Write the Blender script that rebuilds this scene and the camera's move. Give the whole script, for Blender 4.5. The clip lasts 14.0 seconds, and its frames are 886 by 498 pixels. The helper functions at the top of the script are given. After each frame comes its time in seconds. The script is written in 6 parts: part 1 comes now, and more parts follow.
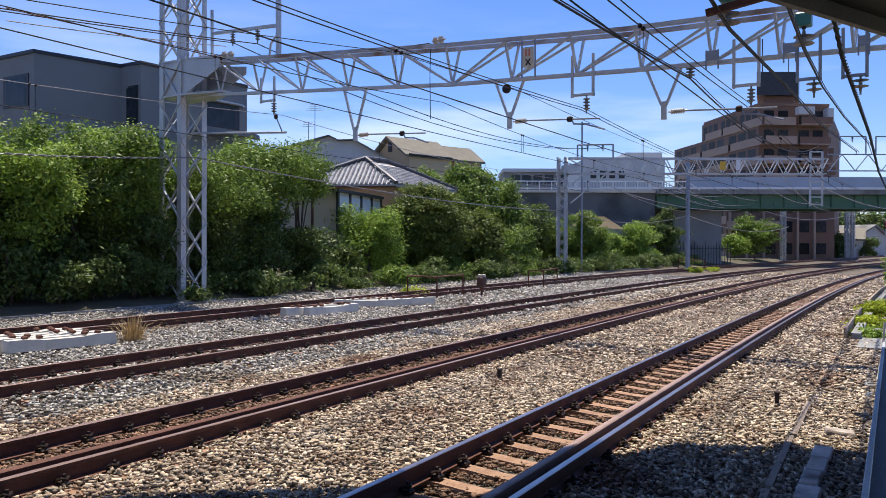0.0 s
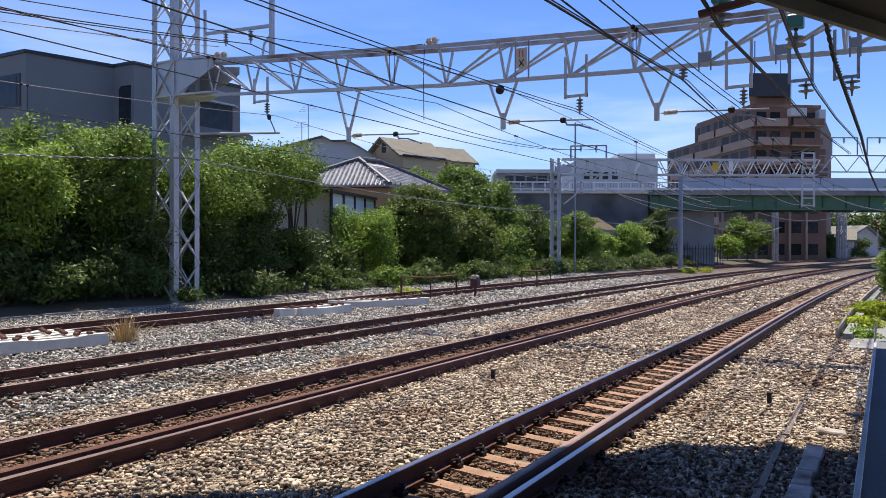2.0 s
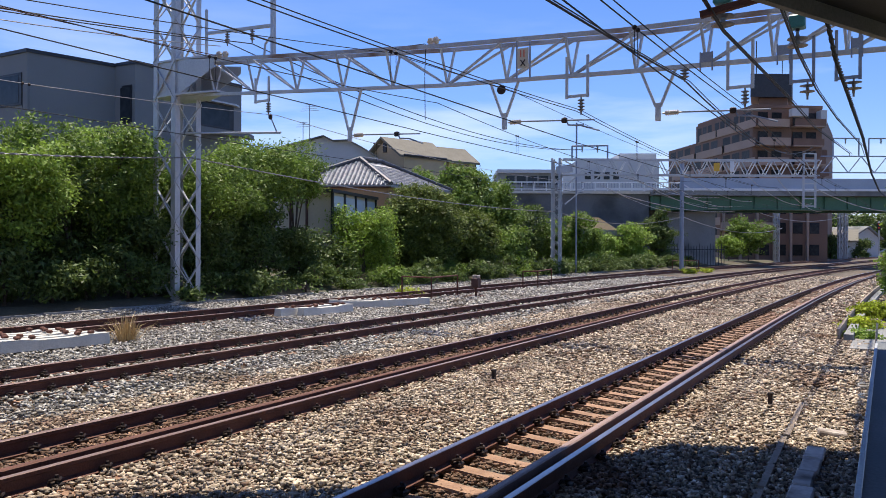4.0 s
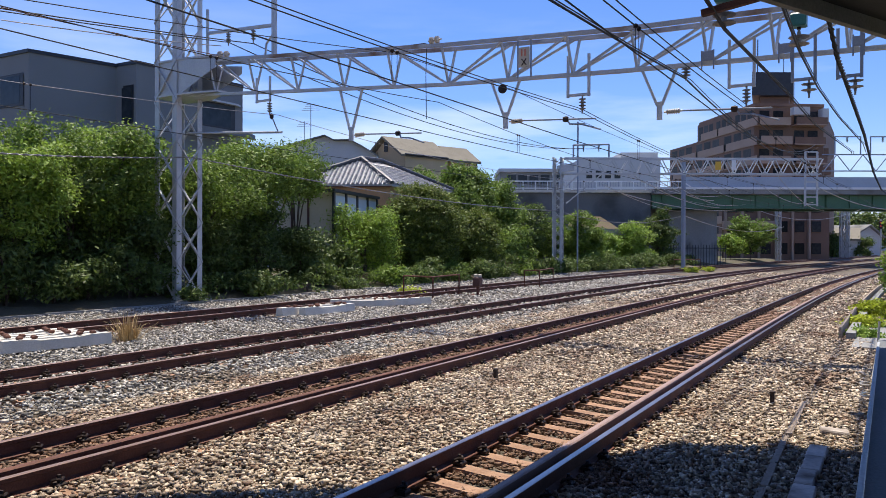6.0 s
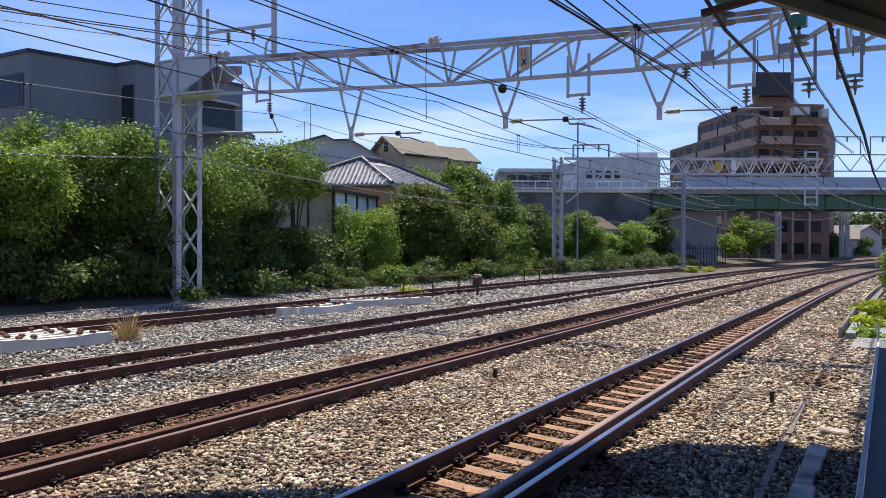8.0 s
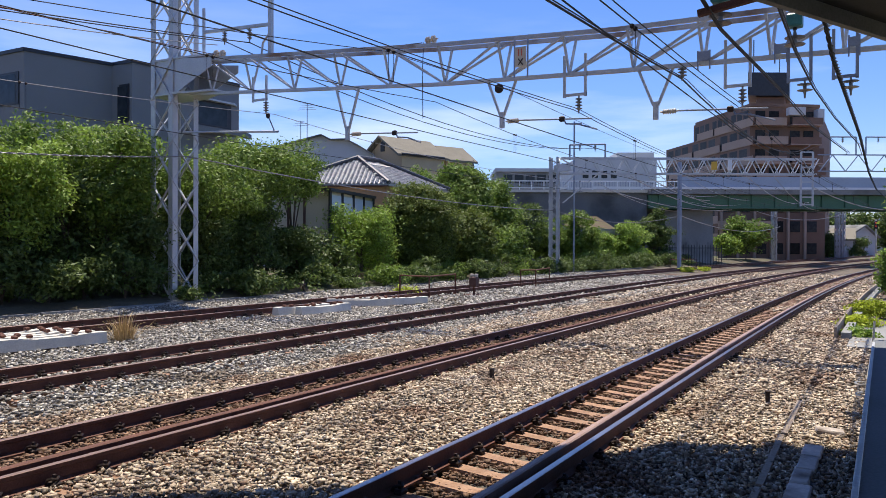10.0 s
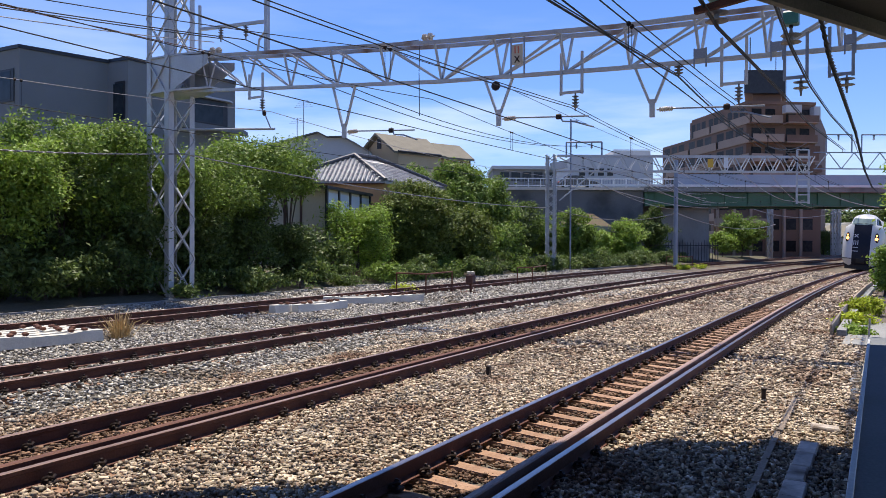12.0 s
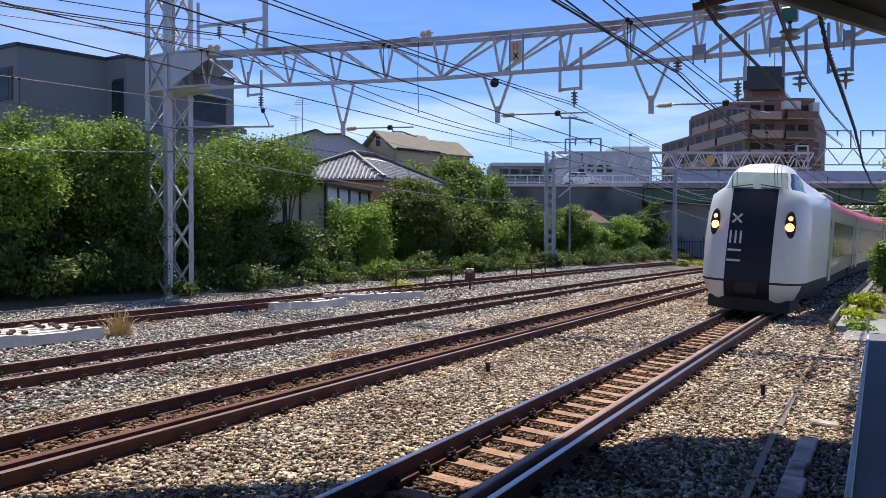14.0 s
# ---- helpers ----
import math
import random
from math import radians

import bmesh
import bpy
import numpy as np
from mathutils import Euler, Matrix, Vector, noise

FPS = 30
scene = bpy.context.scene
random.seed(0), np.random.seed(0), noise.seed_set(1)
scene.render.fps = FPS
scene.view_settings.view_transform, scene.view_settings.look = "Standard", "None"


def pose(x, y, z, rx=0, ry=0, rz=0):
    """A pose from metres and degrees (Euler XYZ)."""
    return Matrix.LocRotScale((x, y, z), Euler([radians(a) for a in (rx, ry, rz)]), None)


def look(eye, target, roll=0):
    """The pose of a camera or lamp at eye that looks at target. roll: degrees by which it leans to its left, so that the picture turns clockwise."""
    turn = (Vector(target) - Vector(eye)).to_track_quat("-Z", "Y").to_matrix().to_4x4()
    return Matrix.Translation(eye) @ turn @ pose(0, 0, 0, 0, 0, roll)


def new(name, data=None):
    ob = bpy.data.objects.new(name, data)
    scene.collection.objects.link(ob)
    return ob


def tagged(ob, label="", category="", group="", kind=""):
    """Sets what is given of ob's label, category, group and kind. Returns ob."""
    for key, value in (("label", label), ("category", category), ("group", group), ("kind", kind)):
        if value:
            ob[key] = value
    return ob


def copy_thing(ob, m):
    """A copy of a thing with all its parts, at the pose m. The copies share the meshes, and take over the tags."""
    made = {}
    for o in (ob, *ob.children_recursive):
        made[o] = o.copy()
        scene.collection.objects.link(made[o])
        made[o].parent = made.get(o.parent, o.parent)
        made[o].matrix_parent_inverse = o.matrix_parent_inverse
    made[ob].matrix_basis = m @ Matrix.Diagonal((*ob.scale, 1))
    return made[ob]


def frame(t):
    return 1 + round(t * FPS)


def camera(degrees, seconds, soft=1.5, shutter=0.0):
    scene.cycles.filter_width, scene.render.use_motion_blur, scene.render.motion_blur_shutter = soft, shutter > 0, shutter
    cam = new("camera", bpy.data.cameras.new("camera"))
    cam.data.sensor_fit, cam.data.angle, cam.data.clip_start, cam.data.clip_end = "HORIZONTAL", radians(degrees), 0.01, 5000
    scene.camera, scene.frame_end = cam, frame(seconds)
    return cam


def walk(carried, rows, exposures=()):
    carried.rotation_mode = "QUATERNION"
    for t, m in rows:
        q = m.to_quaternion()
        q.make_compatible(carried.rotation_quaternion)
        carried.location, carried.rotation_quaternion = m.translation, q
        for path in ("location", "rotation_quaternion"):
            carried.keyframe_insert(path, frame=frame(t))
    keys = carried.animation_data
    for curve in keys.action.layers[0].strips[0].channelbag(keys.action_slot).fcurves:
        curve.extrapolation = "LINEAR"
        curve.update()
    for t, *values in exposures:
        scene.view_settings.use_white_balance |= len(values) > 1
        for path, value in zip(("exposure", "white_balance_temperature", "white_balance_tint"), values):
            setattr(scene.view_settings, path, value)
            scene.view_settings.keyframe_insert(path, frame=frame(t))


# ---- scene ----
# ---------- camera: a hand-held phone that stands still and sways ----------
FOV = 60.61
EYE = (0.0, 0.0, 2.047)
SWAY = [  # seconds, turn to the left, tilt up, roll
    (0, 30.864, -0.323, 0.171), (0.5, 30.904, -0.375, 0.121), (1, 30.560, -0.291, 0.145),
    (1.5, 30.393, -0.232, 0.182), (2, 30.374, -0.264, 0.172), (2.5, 30.264, -0.244, 0.266),
    (3, 30.264, -0.224, 0.297), (5.5, 30.738, -0.349, 0.208), (6, 30.560, -0.324, 0.163),
    (6.5, 30.475, -0.284, 0.262), (7, 30.444, -0.284, 0.282), (7.5, 30.475, -0.348, 0.262),
    (8, 30.549, -0.335, 0.198), (10.5, 30.150, -0.402, 0.282), (11, 30.038, -0.469, 0.318),
    (11.5, 30.035, -0.488, 0.257), (12, 30.033, -0.539, 0.219), (12.5, 29.913, -0.659, 0.192),
    (13, 29.850, -0.695, 0.168), (13.5, 29.937, -0.668, 0.135), (14, 29.976, -0.763, 0.062)]


def sway(turn, tilt, roll):
    return pose(*EYE) @ pose(0, 0, 0, 0, 0, turn) @ pose(0, 0, 0, 90 + tilt, 0, 0) @ pose(0, 0, 0, 0, 0, roll)


cam = camera(FOV, 14.0, soft=0.6)
walk(cam, [(t, sway(a, b, c)) for t, a, b, c in SWAY], exposures=[(0, 0.40), (14, 0.40)])

# ---------- world, sun ----------
SUN_FROM = Vector((-0.17, 0.28, 1.0)).normalized()
world = bpy.data.worlds.new("sky")
scene.world = world
world.use_nodes = True
wn, wl = world.node_tree.nodes, world.node_tree.links
wn.clear()
sky = wn.new("ShaderNodeTexSky")
sky.sky_type, sky.sun_disc = "NISHITA", False
sky.sun_elevation = math.asin(SUN_FROM.z)
sky.sun_rotation = math.atan2(SUN_FROM.x, SUN_FROM.y)
sky.altitude, sky.air_density, sky.dust_density, sky.ozone_density = 0, 1.0, 0.15, 6.0
coord = wn.new("ShaderNodeTexCoord")
stretch = wn.new("ShaderNodeMapping")
stretch.inputs["Scale"].default_value = (1.2, 1.2, 7.0)
puffs = wn.new("ShaderNodeTexNoise")
puffs.inputs["Scale"].default_value, puffs.inputs["Detail"].default_value, puffs.inputs["Roughness"].default_value = 2.2, 7, 0.55
thin = wn.new("ShaderNodeMapRange")
thin.inputs["From Min"].default_value, thin.inputs["From Max"].default_value = 0.46, 0.78
thin.inputs["To Max"].default_value = 0.75
split = wn.new("ShaderNodeSeparateXYZ")
low = wn.new("ShaderNodeMapRange")
low.inputs["From Min"].default_value, low.inputs["From Max"].default_value = 0.30, 0.02
low.inputs["To Min"].default_value, low.inputs["To Max"].default_value = 0.08, 1.3
both = wn.new("ShaderNodeMath")
both.operation, both.use_clamp = "MULTIPLY", True
cloud = wn.new("ShaderNodeMixRGB")
cloud.inputs["Color2"].default_value = (8.5, 8.9, 9.6, 1)
wback, wout = wn.new("ShaderNodeBackground"), wn.new("ShaderNodeOutputWorld")
wback.inputs["Strength"].default_value = 0.11
wl.new(coord.outputs["Generated"], stretch.inputs["Vector"])
wl.new(stretch.outputs["Vector"], puffs.inputs["Vector"])
wl.new(coord.outputs["Generated"], split.inputs["Vector"])
wl.new(split.outputs["Z"], low.inputs["Value"])
wl.new(puffs.outputs["Fac"], thin.inputs["Value"])
wl.new(thin.outputs["Result"], both.inputs[0])
wl.new(low.outputs["Result"], both.inputs[1])
wl.new(both.outputs["Value"], cloud.inputs["Fac"])
deep = wn.new("ShaderNodeHueSaturation")
deep.inputs["Saturation"].default_value, deep.inputs["Value"].default_value = 1.12, 1.0
tint = wn.new("ShaderNodeMixRGB")
tint.blend_type = "MULTIPLY"
tint.inputs["Fac"].default_value, tint.inputs["Color2"].default_value = 1.0, (1.03, 0.97, 1.17, 1)
wl.new(sky.outputs["Color"], tint.inputs["Color1"])
wl.new(tint.outputs["Color"], deep.inputs["Color"])
wl.new(deep.outputs["Color"], cloud.inputs["Color1"])
wl.new(cloud.outputs["Color"], wback.inputs["Color"])
wl.new(wback.outputs["Background"], wout.inputs["Surface"])

sun = new("sun", bpy.data.lights.new("sun", "SUN"))
sun.data.energy, sun.data.angle, sun.data.color = 5.0, radians(0.53), (1.0, 0.91, 0.77)
sun.matrix_world = look(SUN_FROM * 100, (0, 0, 0))

# ---------- materials ----------


def surf(name, a, b, scale=3.0, rough=0.8, bump=0.0, metal=0.0, fine=40.0, each=0.0, stain=None, stain_at=0.55, spec=0.5, clear=0.0, odd=None):
    """Two tones mixed by noise at two scales, a stain with a shape of its own, a fine bump, and each piece's own tone."""
    m = bpy.data.materials.new(name)
    m.use_nodes = True
    n, l = m.node_tree.nodes, m.node_tree.links
    p = n["Principled BSDF"]
    tc = n.new("ShaderNodeTexCoord")
    big, small = n.new("ShaderNodeTexNoise"), n.new("ShaderNodeTexNoise")
    big.inputs["Scale"].default_value, big.inputs["Detail"].default_value = scale, 6
    small.inputs["Scale"].default_value, small.inputs["Detail"].default_value = fine, 4
    l.new(tc.outputs["Object"], big.inputs["Vector"])
    l.new(tc.outputs["Object"], small.inputs["Vector"])
    avg = n.new("ShaderNodeMath")
    avg.operation = "MULTIPLY_ADD"
    avg.inputs[1].default_value = 0.45
    half = n.new("ShaderNodeMath")
    half.operation = "MULTIPLY"
    half.inputs[1].default_value = 0.55
    l.new(small.outputs["Fac"], half.inputs[0])
    l.new(big.outputs["Fac"], avg.inputs[0])
    l.new(half.outputs["Value"], avg.inputs[2])
    spread = n.new("ShaderNodeMapRange")
    spread.inputs["From Min"].default_value, spread.inputs["From Max"].default_value = 0.32, 0.68
    l.new(avg.outputs["Value"], spread.inputs["Value"])
    mix = n.new("ShaderNodeMixRGB")
    mix.inputs["Color1"].default_value, mix.inputs["Color2"].default_value = (*a, 1), (*b, 1)
    l.new(spread.outputs["Result"], mix.inputs["Fac"])
    col = mix.outputs["Color"]
    if stain:
        st = n.new("ShaderNodeTexNoise")
        st.inputs["Scale"].default_value, st.inputs["Detail"].default_value = scale * 0.6, 8
        off = n.new("ShaderNodeMapping")
        off.inputs["Location"].default_value = (7.3, 2.1, 4.4)
        l.new(tc.outputs["Object"], off.inputs["Vector"])
        l.new(off.outputs["Vector"], st.inputs["Vector"])
        ramp = n.new("ShaderNodeMapRange")
        ramp.inputs["From Min"].default_value, ramp.inputs["From Max"].default_value = stain_at, stain_at + 0.15
        l.new(st.outputs["Fac"], ramp.inputs["Value"])
        sm = n.new("ShaderNodeMixRGB")
        sm.inputs["Color2"].default_value = (*stain, 1)
        l.new(ramp.outputs["Result"], sm.inputs["Fac"])
        l.new(col, sm.inputs["Color1"])
        col = sm.outputs["Color"]
    if each:
        info, geo = n.new("ShaderNodeObjectInfo"), n.new("ShaderNodeNewGeometry")
        add = n.new("ShaderNodeMath")
        l.new(info.outputs["Random"], add.inputs[0])
        l.new(geo.outputs["Random Per Island"], add.inputs[1])
        fr = n.new("ShaderNodeMath")
        fr.operation = "FRACT"
        l.new(add.outputs["Value"], fr.inputs[0])
        mr = n.new("ShaderNodeMapRange")
        mr.inputs["To Min"].default_value, mr.inputs["To Max"].default_value = 1 - each, 1 + each
        l.new(fr.outputs["Value"], mr.inputs["Value"])
        hs = n.new("ShaderNodeHueSaturation")
        l.new(mr.outputs["Result"], hs.inputs["Value"])
        l.new(col, hs.inputs["Color"])
        col = hs.outputs["Color"]
        if odd:
            fac, pick = n.new("ShaderNodeMath"), n.new("ShaderNodeMath")
            fac.operation = "MULTIPLY"
            fac.inputs[1].default_value = 13.7
            pick.operation = "FRACT"
            l.new(fr.outputs["Value"], fac.inputs[0])
            l.new(fac.outputs["Value"], pick.inputs[0])
            some = n.new("ShaderNodeMapRange")
            some.inputs["From Min"].default_value, some.inputs["From Max"].default_value = 0.62, 0.95
            some.inputs["To Max"].default_value = 0.9
            l.new(pick.outputs["Value"], some.inputs["Value"])
            om = n.new("ShaderNodeMixRGB")
            om.inputs["Color2"].default_value = (*odd, 1)
            l.new(some.outputs["Result"], om.inputs["Fac"])
            l.new(col, om.inputs["Color1"])
            col = om.outputs["Color"]
    l.new(col, p.inputs["Base Color"])
    p.inputs["Roughness"].default_value, p.inputs["Metallic"].default_value = rough, metal
    p.inputs["Specular IOR Level"].default_value = spec
    p.inputs["Coat Weight"].default_value = clear
    if bump:
        bp = n.new("ShaderNodeBump")
        bp.inputs["Strength"].default_value, bp.inputs["Distance"].default_value = bump, 0.02
        l.new(small.outputs["Fac"], bp.inputs["Height"])
        l.new(bp.outputs["Normal"], p.inputs["Normal"])
    return m


def leafy(name, a, b, through_light=0.35):
    m = surf(name, a, b, scale=0.9, rough=0.55, fine=9.0, each=0.45, spec=0.35)
    n, l = m.node_tree.nodes, m.node_tree.links
    p, out = n["Principled BSDF"], n["Material Output"]
    tr, mx = n.new("ShaderNodeBsdfTranslucent"), n.new("ShaderNodeMixShader")
    l.new(p.inputs["Base Color"].links[0].from_socket, tr.inputs["Color"])
    mx.inputs["Fac"].default_value = through_light
    l.new(p.outputs["BSDF"], mx.inputs[1])
    l.new(tr.outputs["BSDF"], mx.inputs[2])
    l.new(mx.outputs["Shader"], out.inputs["Surface"])
    return m


def glowing(name, c, s):
    m = bpy.data.materials.new(name)
    m.use_nodes = True
    p = m.node_tree.nodes["Principled BSDF"]
    p.inputs["Base Color"].default_value = (*c, 1)
    p.inputs["Emission Color"].default_value = (*c, 1)
    p.inputs["Emission Strength"].default_value = s
    return m


BALLAST = surf("ballast_stone", (0.32, 0.25, 0.18), (0.66, 0.555, 0.43), 1.2, 0.9, 0.3, fine=25, each=0.6, stain=(0.19, 0.11, 0.07), stain_at=0.54, odd=(0.17, 0.095, 0.06))
BALLAST_GREY = surf("grey_ballast_stone", (0.27, 0.25, 0.22), (0.60, 0.56, 0.50), 1.2, 0.9, 0.3, fine=25, each=0.6, stain=(0.24, 0.19, 0.14), stain_at=0.55, odd=(0.13, 0.115, 0.10))
BALLAST_RUST = surf("rusty_ballast_stone", (0.09, 0.05, 0.032), (0.26, 0.16, 0.105), 1.2, 0.9, 0.3, fine=25, each=0.6)
# bed colour darkened so the gaps between stones read as shade
BED = surf("ballast_bed", (0.05, 0.04, 0.03), (0.20, 0.165, 0.125), 0.8, 0.95, 1.0, fine=22, stain=(0.12, 0.065, 0.04))
EARTH = surf("earth", (0.06, 0.05, 0.03), (0.13, 0.11, 0.07), 0.5, 0.95, 0.6, fine=12, stain=(0.05, 0.075, 0.02), stain_at=0.5)
RUST = surf("rusty_rail_steel", (0.085, 0.031, 0.020), (0.17, 0.068, 0.044), 4, 0.75, 0.25, metal=0.2, fine=60)
RAILTOP = surf("worn_rail_top", (0.30, 0.25, 0.24), (0.50, 0.43, 0.41), 2, 0.28, 0.0, metal=0.9, fine=80)
RAILDULL = surf("dull_rail_top", (0.20, 0.125, 0.10), (0.36, 0.25, 0.22), 2, 0.45, 0.0, metal=0.5, fine=80)
GUARD = surf("guard_rail_steel", (0.24, 0.15, 0.12), (0.40, 0.28, 0.235), 3, 0.55, 0.1, metal=0.25, fine=70)
SLEEPER = surf("rust_stained_concrete", (0.27, 0.145, 0.085), (0.43, 0.27, 0.18), 3, 0.9, 0.3, fine=40, each=0.15, stain=(0.16, 0.08, 0.045))
IRON = surf("dark_iron", (0.022, 0.016, 0.014), (0.06, 0.038, 0.03), 8, 0.6, 0.2, metal=0.5, fine=60)
CONCRETE = surf("pale_concrete", (0.52, 0.49, 0.43), (0.72, 0.68, 0.61), 2, 0.85, 0.2, fine=40, each=0.08)
OLDCONC = surf("weathered_concrete", (0.20, 0.20, 0.195), (0.33, 0.325, 0.31), 0.5, 0.9, 0.3, fine=14, stain=(0.13, 0.13, 0.12), stain_at=0.52)
GALV = surf("galvanised_steel", (0.42, 0.43, 0.45), (0.60, 0.61, 0.62), 1.5, 0.55, 0.05, metal=0.35, fine=30, stain=(0.33, 0.27, 0.20), stain_at=0.66)
RUSTGALV = surf("rust_streaked_steel", (0.40, 0.40, 0.41), (0.58, 0.58, 0.58), 1.5, 0.6, 0.05, metal=0.3, fine=30, stain=(0.26, 0.16, 0.10), stain_at=0.50)
GALVBLUE = surf("blue_grey_painted_steel", (0.22, 0.25, 0.32), (0.30, 0.34, 0.42), 2, 0.5, metal=0.2, fine=40)
PORCELAIN = surf("grey_porcelain", (0.16, 0.16, 0.165), (0.28, 0.27, 0.26), 5, 0.25, fine=30)
PALEPORC = surf("pale_porcelain", (0.45, 0.40, 0.33), (0.58, 0.52, 0.44), 5, 0.25, fine=30)
WIRE = surf("weathered_wire", (0.016, 0.017, 0.020), (0.038, 0.039, 0.044), 6, 0.6, metal=0.4, fine=50)
COPPER = surf("bright_wire", (0.35, 0.33, 0.31), (0.55, 0.52, 0.49), 6, 0.4, metal=0.8, fine=50)
# blue cast in the asphalt colour stands in for sky light on it
PLATFORM = surf("platform_asphalt", (0.15, 0.165, 0.185), (0.22, 0.235, 0.26), 1.2, 0.9, 0.3, fine=60, spec=0.2, stain=(0.10, 0.105, 0.11))
TIMBER = surf("weathered_timber", (0.28, 0.21, 0.15), (0.45, 0.36, 0.28), 3, 0.85, 0.3, fine=30, each=0.15)
LEAF = [leafy("deep_green_leaves", (0.11, 0.18, 0.03), (0.23, 0.33, 0.06)),
        leafy("fresh_green_leaves", (0.17, 0.27, 0.035), (0.31, 0.43, 0.075)),
        # also stands in for shade on the shrubs under the hedge
        leafy("dark_and_shaded_green_leaves", (0.06, 0.10, 0.026), (0.16, 0.22, 0.055)),
        leafy("yellow_green_leaves", (0.32, 0.38, 0.025), (0.48, 0.54, 0.05)),
        leafy("evergreen_leaves", (0.085, 0.125, 0.022), (0.20, 0.25, 0.05))]
BARK = surf("bark", (0.055, 0.04, 0.03), (0.12, 0.09, 0.07), 4, 0.95, 0.6, fine=30)
DRYBANK = surf("dry_bank_grass", (0.06, 0.042, 0.022), (0.12, 0.085, 0.045), 1.5, 0.9, 0.6, fine=10, stain=(0.08, 0.12, 0.03))
STRAW = surf("dry_grass", (0.38, 0.26, 0.11), (0.58, 0.43, 0.22), 3, 0.8, fine=20, each=0.25)
RENDER_GREY = surf("grey_render", (0.20, 0.205, 0.21), (0.245, 0.25, 0.255), 0.6, 0.9, 0.15, fine=30)
DARKTRIM = surf("dark_metal_trim", (0.02, 0.022, 0.028), (0.045, 0.048, 0.055), 2, 0.45, metal=0.3, fine=30)
CREAM = surf("cream_wall", (0.55, 0.50, 0.40), (0.66, 0.61, 0.50), 0.8, 0.85, 0.1, fine=25)
PANELBLUE = surf("pale_blue_panel", (0.52, 0.58, 0.66), (0.62, 0.68, 0.74), 1.0, 0.6, fine=25)
PLASTER = surf("ochre_plaster", (0.42, 0.26, 0.15), (0.54, 0.35, 0.21), 0.8, 0.9, 0.1, fine=25)
BEIGE = surf("beige_siding", (0.48, 0.36, 0.22), (0.58, 0.45, 0.29), 0.8, 0.85, 0.1, fine=25)
SLATE = surf("brown_slate_roof", (0.145, 0.128, 0.095), (0.22, 0.198, 0.15), 1.5, 0.8, 0.2, fine=20)
TILE = surf("dark_glazed_tile", (0.22, 0.215, 0.22), (0.38, 0.37, 0.37), 2, 0.36, 0.1, fine=40, each=0.3, spec=0.9)
RIDGE = surf("dark_ridge_tile", (0.04, 0.04, 0.045), (0.09, 0.09, 0.095), 2, 0.4, 0.1, fine=40, each=0.2)
PALEWALL = surf("pale_grey_siding", (0.48, 0.50, 0.51), (0.58, 0.59, 0.60), 0.8, 0.85, 0.1, fine=25)
WHITEWALL = surf("white_wall", (0.50, 0.51, 0.52), (0.60, 0.60, 0.60), 0.8, 0.85, 0.1, fine=25)
BROWNTILE = surf("brown_tile_facing", (0.16, 0.092, 0.064), (0.22, 0.132, 0.094), 0.4, 0.75, 0.1, fine=10)
BROWNBAND = surf("tan_balcony_facing", (0.35, 0.25, 0.19), (0.43, 0.315, 0.245), 0.4, 0.8, 0.1, fine=10)
WINDOW = surf("window_glass", (0.015, 0.02, 0.024), (0.04, 0.048, 0.055), 0.5, 0.1, fine=3, each=0.4, spec=0.22)
GRIMY = surf("grimy_concrete", (0.12, 0.125, 0.13), (0.20, 0.20, 0.20), 0.4, 0.9, 0.3, fine=12, stain=(0.075, 0.08, 0.08), stain_at=0.5)
# dull near-black panes put the balcony recesses' shade into the colour
BALCONY_GLASS = surf("shaded_balcony_glass", (0.012, 0.013, 0.015), (0.05, 0.05, 0.05), 0.5, 0.4, fine=3, each=0.6, spec=0.12)
GREENSTEEL = surf("green_bridge_paint", (0.045, 0.13, 0.075), (0.07, 0.18, 0.11), 0.5, 0.5, fine=10, stain=(0.05, 0.07, 0.05), stain_at=0.6)
PARAPET = surf("blue_grey_parapet", (0.33, 0.38, 0.46), (0.42, 0.47, 0.55), 0.5, 0.6, fine=10)
WHITEPAINT = surf("white_paint", (0.72, 0.73, 0.74), (0.82, 0.82, 0.82), 2, 0.5, fine=30)
# near-black base puts the overhead undersides' shade into the colour
DARKROOF = surf("shade_dark_canopy_steel", (0.012, 0.013, 0.015), (0.03, 0.031, 0.035), 2, 0.7, fine=30)
CANOPYEDGE = surf("grey_canopy_edge", (0.16, 0.165, 0.15), (0.26, 0.265, 0.24), 2, 0.7, fine=30)
LID = surf("worn_trough_lid", (0.46, 0.39, 0.34), (0.70, 0.61, 0.54), 3, 0.85, 0.4, fine=18, each=0.25, stain=(0.20, 0.15, 0.12), stain_at=0.5)
SIGNRED = surf("red_sign_paint", (0.55, 0.10, 0.06), (0.65, 0.15, 0.09), 3, 0.6, fine=40)
YELLOW = surf("yellow_sign", (0.65, 0.38, 0.03), (0.75, 0.45, 0.06), 3, 0.6, fine=40)
TEAL = surf("teal_insulator_cover", (0.04, 0.20, 0.20), (0.07, 0.28, 0.27), 3, 0.4, fine=30)
REDBROWN = surf("red_brown_post_paint", (0.07, 0.03, 0.025), (0.12, 0.055, 0.045), 3, 0.6, fine=30)

# ---------- mesh builder ----------


